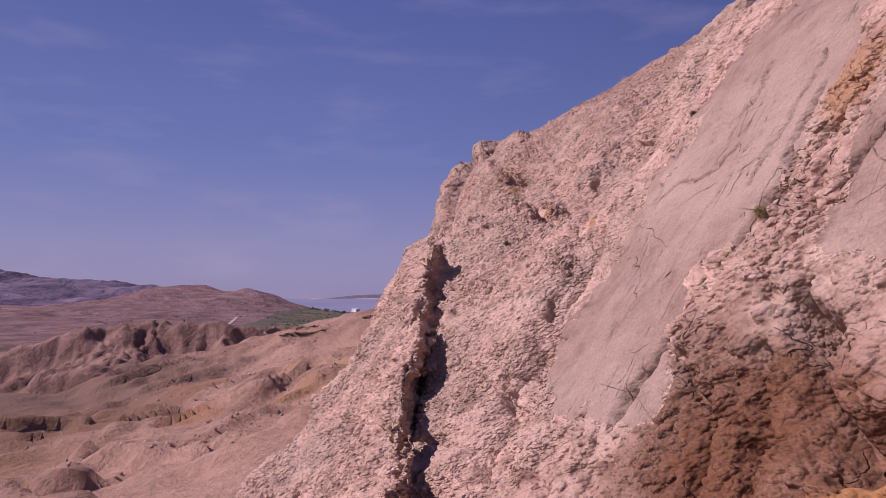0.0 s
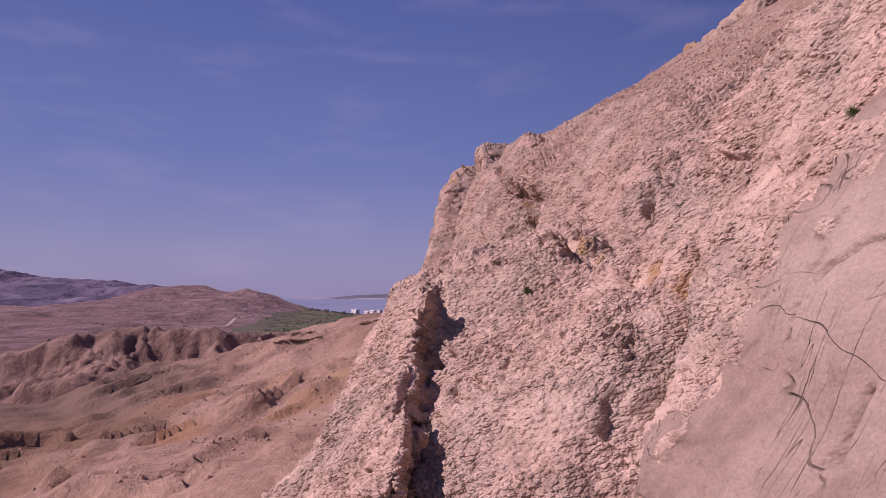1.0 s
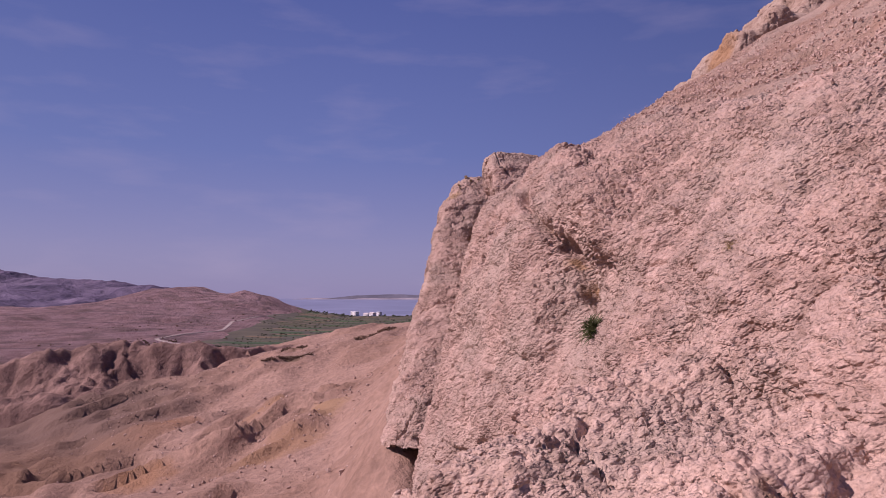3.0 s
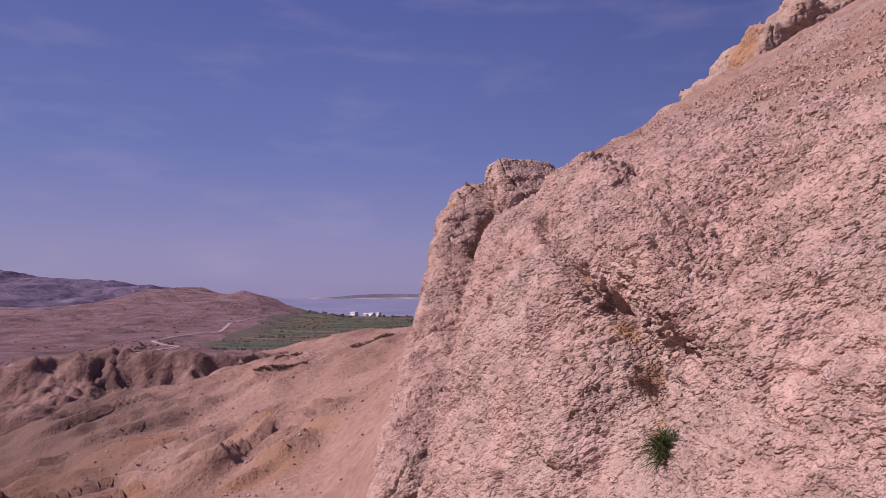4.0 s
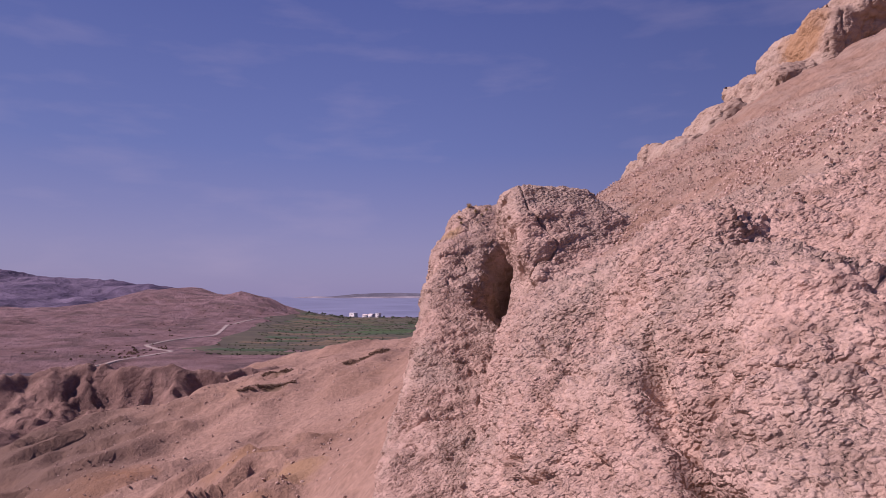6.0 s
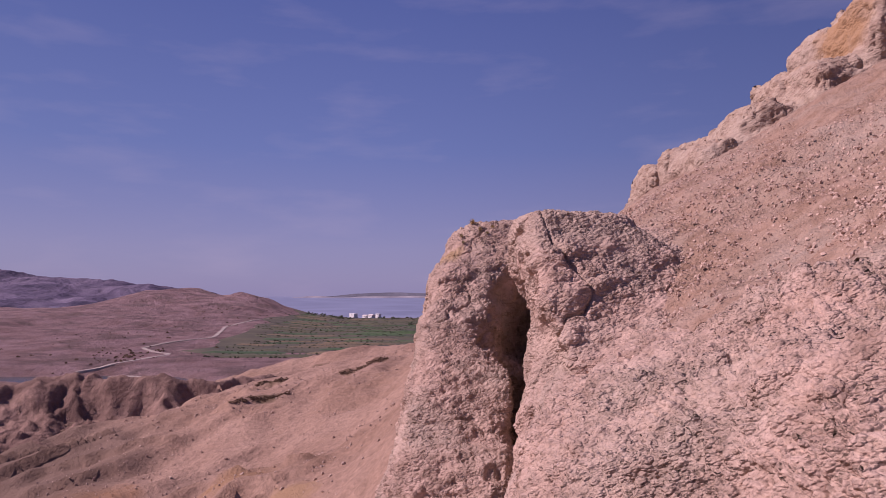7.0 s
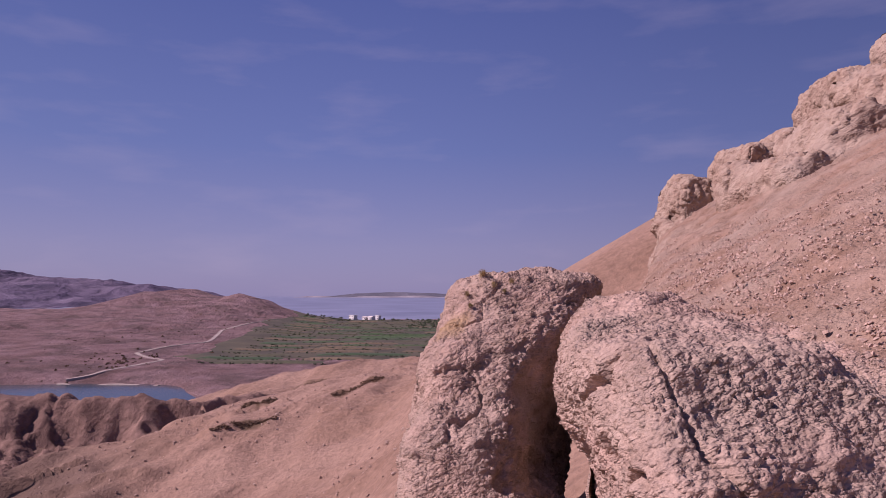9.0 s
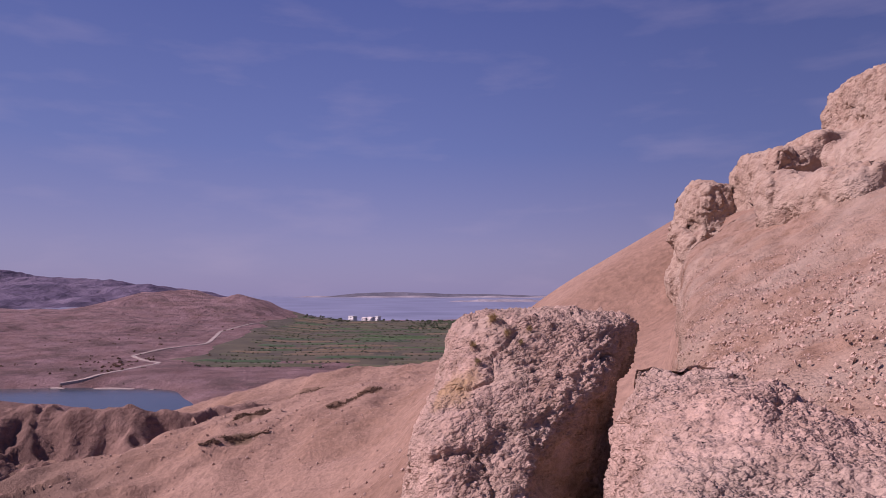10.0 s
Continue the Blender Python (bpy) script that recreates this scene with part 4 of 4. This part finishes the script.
# ---- the eroded ridge beyond the hillside ----
def ridge_height(x, y):
    p = np.stack([x, y, 0 * x], 1)
    line = 178 + 0.35 * (x + 75) + 0.012 * np.maximum(x + 60, 0) ** 2 + 5 * vnoise(p * 0.05, 3) + 2 * vnoise(p * 0.16, 4)
    along = 24.8 - 0.0095 * np.maximum(-(x + 78), 0) ** 2 - 0.0018 * np.maximum(x + 78, 0) ** 2
    off = y - line
    warp = 9 * fbm(p * 0.035, 3, 27)
    gully = np.abs(fbm(np.stack([(x + warp) * 0.13 + 0.05 * y, (y + warp) * 0.055, 0 * x], 1), 5, 21, 0.6))
    drop = smooth(0, 9, -off) * 7.5 * (1 - 0.55 * smooth(-66, -46, x)) + np.maximum(-off - 6, 0) * 0.22
    front = along - drop + 1.0 * (0.4 - np.abs(fbm(p * 0.22, 4, 24))) * smooth(1, 6, -off)
    back = along - 0.40 * np.maximum(off, 0)
    return np.where(off < 0, front, back) + 0.9 * fbm(p * 0.2, 4, 22) - 2.4 * gully * (0.35 + 0.65 * smooth(-1, 6, -off) * smooth(22, 9, -off)) + 0.4 - 9 * (1 - smooth(148, 154, y) * smooth(-135, -128, x) * smooth(238, 226, y) * smooth(-24, -34, x))


ridge = sheet("rock_ridge", np.arange(-135, -24, 0.6), np.arange(148, 238, 0.6), ridge_height, M_RIDGE)
tagged(ridge, "dark eroded rock ridge cut by gullies", "ridge", kind="structure")

# ---- water ----
M_SEA = water_material("sea_water", (0.20, 0.205, 0.27), 0.35, 0.25)
M_BAY = water_material("bay_water", (0.035, 0.05, 0.058), 0.16, 0.5)
sea = sheet("sea", np.array([-2500.0, -1200, -600, -300, 0, 300, 600, 1200, 2500]), np.array([930.0, 1200, 1600, 2200, 3000, 4000, 4900]), lambda x, y: 0 * x, M_SEA)
tagged(sea, "calm blue sea between island and mainland", "sea", kind="structure")
bay_water = sheet("water", np.linspace(-300, -60, 9), np.linspace(232, 420, 9), lambda x, y: 0 * x, M_BAY)
tagged(bay_water, "still dark blue water of a small bay", "water", kind="structure")

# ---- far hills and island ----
# the violet is distance haze put into the mountains' base colour
M_FAR = earth_material("hazy_far_rock", (0.20, 0.158, 0.215), (0.125, 0.097, 0.146), (0.055, 0.044, 0.077), 0.006, 0.025, bumpy=1.0)
# blue-grey from haze, mixed straight into the island's colour
M_ISLE = earth_material("hazy_far_scrub", (0.15, 0.145, 0.175), (0.12, 0.118, 0.145), (0.10, 0.098, 0.122), 0.004, 0.02)
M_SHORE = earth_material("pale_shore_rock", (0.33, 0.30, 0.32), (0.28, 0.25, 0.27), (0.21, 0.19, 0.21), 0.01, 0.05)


def mountain_height(x, y):
    p = np.stack([x, y, 0 * x], 1)
    taper = smooth(-700, -1050, x)
    top = 82 + 50 * np.exp(-((x + 1750) / 220) ** 2) + 16 * np.exp(-((x + 1370) / 110) ** 2) - 0.050 * np.maximum(x + 1300, 0)
    form = np.exp(-((y - 2650) / np.where(y < 2650, 560.0, 330.0)) ** 2) * np.maximum(top, 0)
    return taper * form * (0.86 + 0.28 * (0.5 - np.abs(fbm(p * 0.0045, 5, 33)))) + taper * 10 * fbm(p * 0.012, 4, 34) - 6


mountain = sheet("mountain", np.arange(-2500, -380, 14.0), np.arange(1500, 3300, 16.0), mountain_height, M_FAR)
tagged(mountain, "distant bare mountain range tinted with violet haze", "mountain", kind="structure")


def isle_height(x, y):
    p = np.stack([x, y, 0 * x], 1)
    edge = smooth(-1000, -560, x) * (1 - 0.5 * smooth(600, 1300, x))
    return -3 + (13 + 22 * np.exp(-((x + 330) / 420) ** 2) + 7 * np.exp(-((x - 350) / 240) ** 2)) * edge * smooth(4480, 4640, y) + 2 * fbm(p * 0.01, 3, 41)


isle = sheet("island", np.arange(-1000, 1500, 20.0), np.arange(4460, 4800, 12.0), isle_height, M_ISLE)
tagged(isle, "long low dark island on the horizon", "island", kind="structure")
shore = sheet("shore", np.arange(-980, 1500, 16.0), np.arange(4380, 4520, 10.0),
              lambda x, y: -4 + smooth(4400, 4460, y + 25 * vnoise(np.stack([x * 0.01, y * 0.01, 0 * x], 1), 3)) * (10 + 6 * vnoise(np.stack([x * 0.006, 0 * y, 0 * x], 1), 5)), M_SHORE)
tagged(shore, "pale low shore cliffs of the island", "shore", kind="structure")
spit = sheet("headland", np.arange(-60, 520, 8.0), np.arange(2800, 3020, 8.0),
             lambda x, y: -4 + smooth(-40, 120, x) * smooth(2810, 2850, y) * smooth(3010, 2960, y) * (11 + 4 * vnoise(np.stack([x * 0.02, y * 0.02, 0 * x], 1), 5)), M_SHORE)
tagged(spit, "low pale headland reaching into the sea", "headland", kind="structure")


def ground_at(x, y):
    return float(height(np.array([float(x)]), np.array([float(y)]))[0])


# ---- road ----
M_ROAD = earth_material("dusty_road", (0.40, 0.335, 0.29), (0.36, 0.295, 0.255), (0.30, 0.24, 0.205), 0.1, 0.8)


def ribbon(name, points, width, mat, label):
    pts = [Vector((x, y, 0)) for x, y in points]
    dense = []
    for k in range(len(pts) - 1):
        p0, p1, p2, p3 = pts[max(k - 1, 0)], pts[k], pts[k + 1], pts[min(k + 2, len(pts) - 1)]
        for i in range(14):
            t = i / 14
            dense.append(0.5 * ((2 * p1) + (p2 - p0) * t + (2 * p0 - 5 * p1 + 4 * p2 - p3) * t * t + (3 * p1 - p0 - 3 * p2 + p3) * t ** 3))
    dense.append(pts[-1])
    bm = bmesh.new()
    rows = []
    for k, p in enumerate(dense):
        d = (dense[min(k + 1, len(dense) - 1)] - dense[max(k - 1, 0)]).normalized()
        side = Vector((-d.y, d.x, 0)) * width / 2
        z = max(ground_at(*(p + s)[:2]) for s in (side, -side, side * 0))
        rows.append([bm.verts.new((*(p + side * s)[:2], z + h)) for s, h in ((-1.3, -0.9), (-1, 0.15), (1, 0.15), (1.3, -0.9))])
    for a, b in zip(rows, rows[1:]):
        for i in range(3):
            bm.faces.new((a[i], a[i + 1], b[i + 1], b[i]))
    return tagged(part(name, bm, mat), label, "road", kind="structure")


ribbon("road", [(-185, 383), (-174, 394), (-170, 421), (-166, 451), (-180, 462), (-195, 482)], 2.6, M_ROAD, "pale dusty road along the bay")
ribbon("road", [(-195, 482), (-193, 500), (-189, 521), (-180, 541), (-176, 561), (-185, 605), (-197, 661), (-202, 731), (-202, 794), (-193, 861)], 2.8, M_ROAD, "pale dirt road climbing past the fields")
M_BEACH = earth_material("pale_beach", (0.44, 0.36, 0.31), (0.39, 0.315, 0.27), (0.33, 0.26, 0.22), 0.1, 0.8)
ribbon("shore_path", [(-186, 379), (-165, 378), (-149, 377.5), (-136, 376)], 3.0, M_BEACH, "pale pebble strip along the bay's edge")

# ---- fields, shrubs and houses in the valley ----
GREENS = [plain_material("field_green", (0.042, 0.078, 0.024), 0.9, 0.35, 0.4), plain_material("field_olive", (0.070, 0.066, 0.032), 0.9, 0.35, 0.4),
          plain_material("field_dry", (0.125, 0.088, 0.048), 0.9, 0.3, 0.4), plain_material("field_deep", (0.030, 0.060, 0.020), 0.9, 0.35, 0.4)]
M_SHRUB = plain_material("dark_shrub", (0.040, 0.052, 0.022), 0.9, 0.4, 1.0)
M_SCRUB = plain_material("dry_scrub", (0.105, 0.058, 0.033), 0.95, 0.4, 1.0)


def clumps(name, places, mat, label, lumps=7):
    """Many low shrubs as one mesh: places of (x, y, size)."""
    vs, fs, base = [], [], 0
    bm = bmesh.new()
    bmesh.ops.create_icosphere(bm, subdivisions=1, radius=1.0)
    ico = np.array([v.co[:] for v in bm.verts])
    tri = np.array([[v.index for v in f.verts] for f in bm.faces])
    bm.free()
    rng = np.random.default_rng(len(places))
    zs = height(np.array([p[0] for p in places], float), np.array([p[1] for p in places], float))
    for (x, y, size), z in zip(places, zs):
        for _ in range(lumps):
            o = rng.normal(0, 0.42, 3) * size
            r = size * rng.uniform(0.25, 0.5)
            vs.append(ico * rng.uniform(0.7, 1.25, (len(ico), 1)) * r * np.array([1, 1, 0.75]) + np.array([x + o[0], y + o[1], z + abs(o[2]) * 0.6 + 0.15 * size]))
            fs.append(tri + base)
            base += len(ico)
    ob = mesh_object(name, np.concatenate(vs), np.concatenate(fs), mat, shade=False)
    return tagged(ob, label, "shrubs", kind="stuff")


meadow = sheet("meadow", np.linspace(-215, 150, 60), np.linspace(428, 1000, 80),
               lambda x, y: height(x, y) + 0.35 - 3.0 * smooth(0.0, 12.0, -165 - 0.10 * np.maximum(y - 560, 0) + 12 * vnoise(np.stack([y * 0.02, 0 * y, 0 * y], 1), 3) - x) - 3.0 * smooth(0, 10, x - 60 - 0.2 * (y - 440)) - 3.0 * smooth(458, 440, y + 14 * vnoise(np.stack([x * 0.03, 0 * y, 0 * y], 1), 8)),
               plain_material("meadow_grass", (0.060, 0.050, 0.028), 0.95, 0.4, 0.05))
tagged(meadow, "dull olive meadow under the small fields", "meadow", kind="structure")
rng = np.random.default_rng(7)
plot_y, hedge = 440.0, []
while plot_y < 960:
    deep = rng.uniform(9, 20)
    x = -150 - 0.12 * max(plot_y - 560, 0) + rng.uniform(-12, 12)
    right = 30 + 0.10 * (plot_y - 440)
    while x < right:
        wide = rng.uniform(30, 90)
        k = int(rng.choice([0, 1, 3, 2], p=[0.55, 0.2, 0.17, 0.08]))
        if x + wide * 0.5 > 0 or plot_y < 540 or plot_y > 800 or x < -130:   # brown and olive plots round the green ones
            k = int(rng.choice([1, 2, 3, 0], p=[0.42, 0.36, 0.12, 0.10]))
        xs = np.linspace(x + 1.2, x + wide - 1.2, 6)
        ys = np.linspace(plot_y + 1.0, plot_y + deep - 1.0, 4)
        lift = rng.uniform(0.7, 1.1)

        def plot_height(px, py, lift=lift, x=x, wide=wide, y0=plot_y, deep=deep):
            rim = (px < x + 1.5) | (px > x + wide - 1.5) | (py < y0 + 1.3) | (py > y0 + deep - 1.3)
            return height(px, py) + np.where(rim, -0.6, lift)

        f = sheet("field_plot", np.concatenate([[xs[0] - 0.2], xs, [xs[-1] + 0.2]]), np.concatenate([[ys[0] - 0.2], ys, [ys[-1] + 0.2]]), plot_height, GREENS[k])
        tagged(f, ("green crop plot in the valley", "olive-green grassy plot in the valley", "dry brown fallow plot in the valley", "dark green planted plot in the valley")[k], "field", group="field plots")
        for q in range(int(wide / 3.2)):
            if rng.random() < 0.55:
                hedge.append((x + q * 3.2 + rng.uniform(-1, 1), plot_y + rng.uniform(-1, 1), rng.uniform(0.9, 1.7)))
        x += wide + rng.uniform(0, 3)
    plot_y += deep + rng.uniform(0.5, 4)
clumps("hedge_shrubs", hedge, M_SHRUB, "dark green hedge shrubs between the plots", 4)
wild = [(rng.uniform(-40, 130), rng.uniform(760, 1010), rng.uniform(1.5, 3.4)) for _ in range(330)] + [(rng.uniform(-190, 120), rng.uniform(955, 1010), rng.uniform(1.5, 3.0)) for _ in range(120)]
clumps("coast_shrubs", wild, M_SHRUB, "dark evergreen shrubs near the coast", 5)
dry = [(rng.normal(-182, 10), rng.normal(440, 25), rng.uniform(0.8, 1.8)) for _ in range(40)] + [(rng.uniform(-280, -190), rng.uniform(400, 900), rng.uniform(0.6, 1.6)) for _ in range(80)]
clumps("dry_shrubs", dry, M_SCRUB, "dry brown shrubs scattered on the plain", 4)


def ditch(cx, cy, along, across, turn, count, seed):
    r = np.random.default_rng(seed)
    k, w = math.cos(radians(turn)), math.sin(radians(turn))
    u, v = r.uniform(-1, 1, count) * along, r.normal(0, 0.45, count) * across
    return [(cx + k * a - w * b, cy + w * a + k * b, s) for a, b, s in zip(u, v, r.uniform(0.2, 0.45, count))]


scrub = (ditch(-31, 211, 4.5, 2.2, 70, 170, 1) + ditch(-16, 179, 6, 0.7, 45, 120, 2) + ditch(-32.5, 166, 4, 0.8, 15, 110, 3)
         + ditch(-36, 184, 4, 1.6, 40, 150, 4) + ditch(-37, 162.5, 1.6, 0.6, 20, 40, 5))
clumps("scrub", scrub, M_SCRUB, "low dry brown scrub in hillside hollows", 4)

M_WHITE = plain_material("white_render", (0.80, 0.79, 0.76), 0.8, 0.05, 1.0)
M_ROOF = plain_material("pale_roof", (0.62, 0.55, 0.50), 0.85, 0.15, 1.0)
M_GLASS = plain_material("window_dark", (0.05, 0.055, 0.065), 0.2, 0.1, 1.0)


def box(bm, x0, x1, y0, y1, z0, z1):
    m = Matrix.Translation(((x0 + x1) / 2, (y0 + y1) / 2, (z0 + z1) / 2)) @ Matrix.Diagonal((x1 - x0, y1 - y0, z1 - z0, 1))
    bmesh.ops.create_cube(bm, size=1.0, matrix=m)


def house(x, y, wide, deep, tall, turn, storeys, gable, label):
    root = new("house")
    tagged(root, label, "house", group="houses by the sea")
    bm = bmesh.new()
    box(bm, -wide / 2, wide / 2, -deep / 2, deep / 2, -1.5, tall)
    part("wall", bm, M_WHITE, root)
    bm = bmesh.new()
    if gable:
        v = [bm.verts.new(c) for c in ((-wide / 2 - 0.4, -deep / 2 - 0.4, tall), (wide / 2 + 0.4, -deep / 2 - 0.4, tall), (wide / 2 + 0.4, deep / 2 + 0.4, tall), (-wide / 2 - 0.4, deep / 2 + 0.4, tall),
                                       (-wide / 2 - 0.4, 0, tall + deep * 0.22), (wide / 2 + 0.4, 0, tall + deep * 0.22))]
        for f in ((0, 1, 5, 4), (2, 3, 4, 5), (1, 2, 5), (3, 0, 4), (3, 2, 1, 0)):
            bm.faces.new([v[i] for i in f])
    else:
        box(bm, -wide / 2 - 0.25, wide / 2 + 0.25, -deep / 2 - 0.25, deep / 2 + 0.25, tall, tall + 0.35)
    part("roof", bm, M_ROOF if gable else M_WHITE, root)
    for s in range(storeys):
        z = 0.9 + s * 2.9
        for k in range(int(wide / 2.8)):
            wx = -wide / 2 + 1.4 + k * 2.8
            bm = bmesh.new()
            box(bm, wx - 0.4, wx + 0.4, -deep / 2 - 0.06, -deep / 2 + 0.1, z, z + 1.3)
            part("window", bm, M_GLASS, root)
    bm = bmesh.new()
    box(bm, wide / 2 - 0.9 - 0.5, wide / 2 - 0.9 + 0.5, -deep / 2 - 0.07, -deep / 2 + 0.1, 0, 2.1)
    part("door", bm, M_GLASS, root)
    root.matrix_world = pose(x, y, ground_at(x, y), 0, 0, turn)
    return root


house(-128, 1003, 9.5, 7, 6.2, -38, 2, False, "white two-storey flat-roofed house by the sea")
house(-103, 1008, 9, 7, 3.6, -44, 1, True, "low white house with a pale gabled roof")
house(-94, 1014, 6, 6, 5.6, -35, 2, False, "narrow white two-storey house")
house(-112, 1012, 7, 6, 3.2, -30, 1, True, "small white house half hidden by shrubs")

# ---- loose stones on the slope ----
def stone_mesh(seed):
    r = np.random.default_rng(seed)
    bm = bmesh.new()
    bmesh.ops.create_icosphere(bm, subdivisions=1, radius=1.0)
    for v in bm.verts:
        v.co *= r.uniform(0.72, 1.2)
        v.co.z *= 0.62
        v.co.x *= 1.25
    me = bpy.data.meshes.new("stone")
    bm.to_mesh(me)
    bm.free()
    me.materials.append(M_STONE)
    return me


STONES = [stone_mesh(k) for k in range(6)]
wall_v, wall_n = SKINS["stony_slope"]
rng = np.random.default_rng(21)
flat_top = (wall_n[:, 2] > 0.5) & (wall_v[:, 0] < 14)
scree_gate = 0.35 + 0.65 * smooth(-0.3, 0.2, fbm(wall_v * 0.35, 3, 77))
spots = np.flatnonzero(flat_top & (rng.random(len(wall_v)) < scree_gate))
for k in rng.choice(spots[(wall_v[spots, 0] < 9.5)], 280, replace=False):
    ob = new("stone", STONES[int(rng.integers(6))])
    s = 0.03 + 0.05 * rng.random() ** 2
    ob.parent = slope
    ob.matrix_basis = Matrix.LocRotScale(Vector(wall_v[k]) + Vector(wall_n[k]) * s * 0.25, Euler(rng.uniform(-0.6, 0.6, 3) + np.array([0, -0.4, rng.uniform(0, 6)])), (s, s, s))
kinds = [(np.array([v.co[:] for v in me.vertices]), np.array([[i for i in f.vertices] for f in me.polygons])) for me in STONES]
vs, fs, base = [], [], 0
near_w = np.exp(-np.maximum(wall_v[spots, 0] - 9, 0) / 4) * np.exp(-np.maximum(wall_v[spots, 1] - 66, 0) / 12)
chip_v = np.array([(1, 0, 0), (-0.9, 0.2, 0), (0.1, 0.8, 0.1), (0, -0.9, -0.1), (0.2, 0.1, 0.55), (-0.1, 0, -0.55)])
chip_f = np.array([(0, 2, 4), (2, 1, 4), (1, 3, 4), (3, 0, 4), (2, 0, 5), (1, 2, 5), (3, 1, 5), (0, 3, 5)])
for k in rng.choice(spots, 36000, replace=True, p=near_w / near_w.sum()):
    s = 0.018 + 0.055 * rng.random() ** 3
    rot = np.array(Euler(rng.uniform(0, 6.28, 3)).to_matrix())
    vs.append((chip_v * rng.uniform(0.7, 1.3, (6, 1))) @ rot.T * s + wall_v[k] + wall_n[k] * s * 0.3 + rng.normal(0, 0.07, 3) * np.array([1, 1, 0.3]))
    fs.append(chip_f + base)
    base += 6
tagged(mesh_object("scree", np.concatenate(vs), np.concatenate(fs), M_STONE, slope, shade=False), "small loose stones", kind="stuff")

rng = np.random.default_rng(33)
rx, ry = rng.uniform(-62, -3, 5200), 58 + 154 * rng.random(5200) ** 0.8
patchy = fbm(np.stack([rx * 0.05, ry * 0.05, 0 * rx], 1), 3, 55) + 0.25 * rng.standard_normal(5200) > 0.05
rx, ry = rx[patchy], ry[patchy]
for x0, y0, x1, y1, _ in SCARPS:
    t = rng.random(90)
    rx, ry = np.concatenate([rx, x0 + t * (x1 - x0) + rng.normal(0, 1.0, 90)]), np.concatenate([ry, y0 + t * (y1 - y0) + rng.normal(-0.8, 1.0, 90)])
rz = height(rx, ry)
vs, fs, base = [], [], 0
for x, y, z in zip(rx, ry, rz):
    v, f = kinds[int(rng.integers(6))]
    s = 0.05 + 0.22 * rng.random() ** 5
    rot = np.array(Euler(rng.uniform(0, 6.28, 3)).to_matrix())
    vs.append(v @ rot.T * s + np.array([x, y, z + 0.25 * s]))
    fs.append(f + base)
    base += len(v)
tagged(mesh_object("rubble", np.concatenate(vs), np.concatenate(fs), M_STONE, shade=False), "pale rubble stones scattered on the hillside", "stones", kind="stuff")


# ---- plants on the rock ----
M_GRASS = plain_material("dry_grass", (0.36, 0.26, 0.12), 0.85, 0.3, 6.0)
M_LEAF = plain_material("green_leaf", (0.075, 0.10, 0.025), 0.7, 0.4, 6.0)
M_LICHEN = plain_material("cushion_plant", (0.24, 0.185, 0.08), 0.9, 0.35, 6.0)


def tuft(name, rock_name, guess, size, mat, label, blades=70, lean=0.6, droop=0.25):
    """A tuft of narrow leaves rooted on the rock next to the guessed place."""
    v, n = SKINS[rock_name]
    k = int(np.argmin(((v - np.array(guess)) ** 2).sum(1)))
    r = np.random.default_rng(k)
    up = (Vector(n[k]) * 0.55 + Vector((0, 0, 0.8))).normalized()
    bm = bmesh.new()
    for _ in range(blades):
        d = (up + Vector(r.normal(0, lean, 3))).normalized()
        side = d.cross(Vector(r.normal(0, 1, 3))).normalized() * size * r.uniform(0.010, 0.022)
        long = size * r.uniform(0.45, 1.0)
        foot = Vector(r.normal(0, size * 0.16, 3)) - up * size * 0.08
        mid, tip = foot + d * long * 0.55, foot + d * long - Vector((0, 0, droop * long))
        a, b, c, e, t = (bm.verts.new(p) for p in (foot - side, foot + side, mid + side * 0.9, mid - side * 0.9, tip))
        bm.faces.new((a, b, c, e))
        bm.faces.new((e, c, t))
    ob = part(name, bm, mat)
    ob.location = v[k]
    return tagged(ob, label, "plant", group="plants on the rock")


tuft("rock_plant", "rock_outcrop", (3.9, 8.5, 33.1), 0.13, M_LICHEN, "olive-brown cushion plant in a slab crack", 1100, 2.2)
tuft("rock_plant", "rock_outcrop", (3.4, 8.8, 32.1), 0.11, M_LICHEN, "small olive plant in a slab crack", 800, 2.2)
tuft("rock_plant", "rock_outcrop", (3.6, 8.7, 32.5), 0.12, M_GRASS, "dry straw-coloured plant in a slab crack", 220, 1.2)
tuft("rock_plant", "rock_slab", (4.8, 16.0, 35.4), 0.14, M_LEAF, "bright green cushion plant on pale rock", 380, 1.2)
tuft("rock_plant", "rock_wall", (4.5, 32.5, 38.3), 0.28, M_LEAF, "green leafy plant on the cliff wall", 420, 1.1)
tuft("rock_plant", "rock_wall", (3.5, 31.6, 35.6), 0.50, M_LEAF, "tall green plant in a cliff hollow", 420, 0.9)
tuft("rock_plant", "rock_buttress", (1.65, 20.0, 33.7), 0.16, M_LEAF, "small green plant between rock lumps", 300, 1.1)
for g, z in (((0.7, 70.5, 46.3), 0.2), ((1.5, 71.5, 46.4), 0.28), ((2.2, 70.6, 46.4), 0.2), ((1.1, 69.6, 46.0), 0.18), ((3.0, 71.0, 46.4), 0.2), ((2.6, 70.0, 46.2), 0.16)):
    tuft("grass_tuft", "rock_pillar", g, z, M_LICHEN if z < 0.19 else M_GRASS, "dry grass tuft on the pillar's top", 200, 0.8)
for g, z in (((4.2, 40.0, 41.5), 0.2), ((4.4, 26.0, 38.2), 0.2)):
    tuft("grass_tuft", "rock_wall", g, z, M_GRASS, "dry straw grass tuft on the cliff's edge", 110, 0.6)
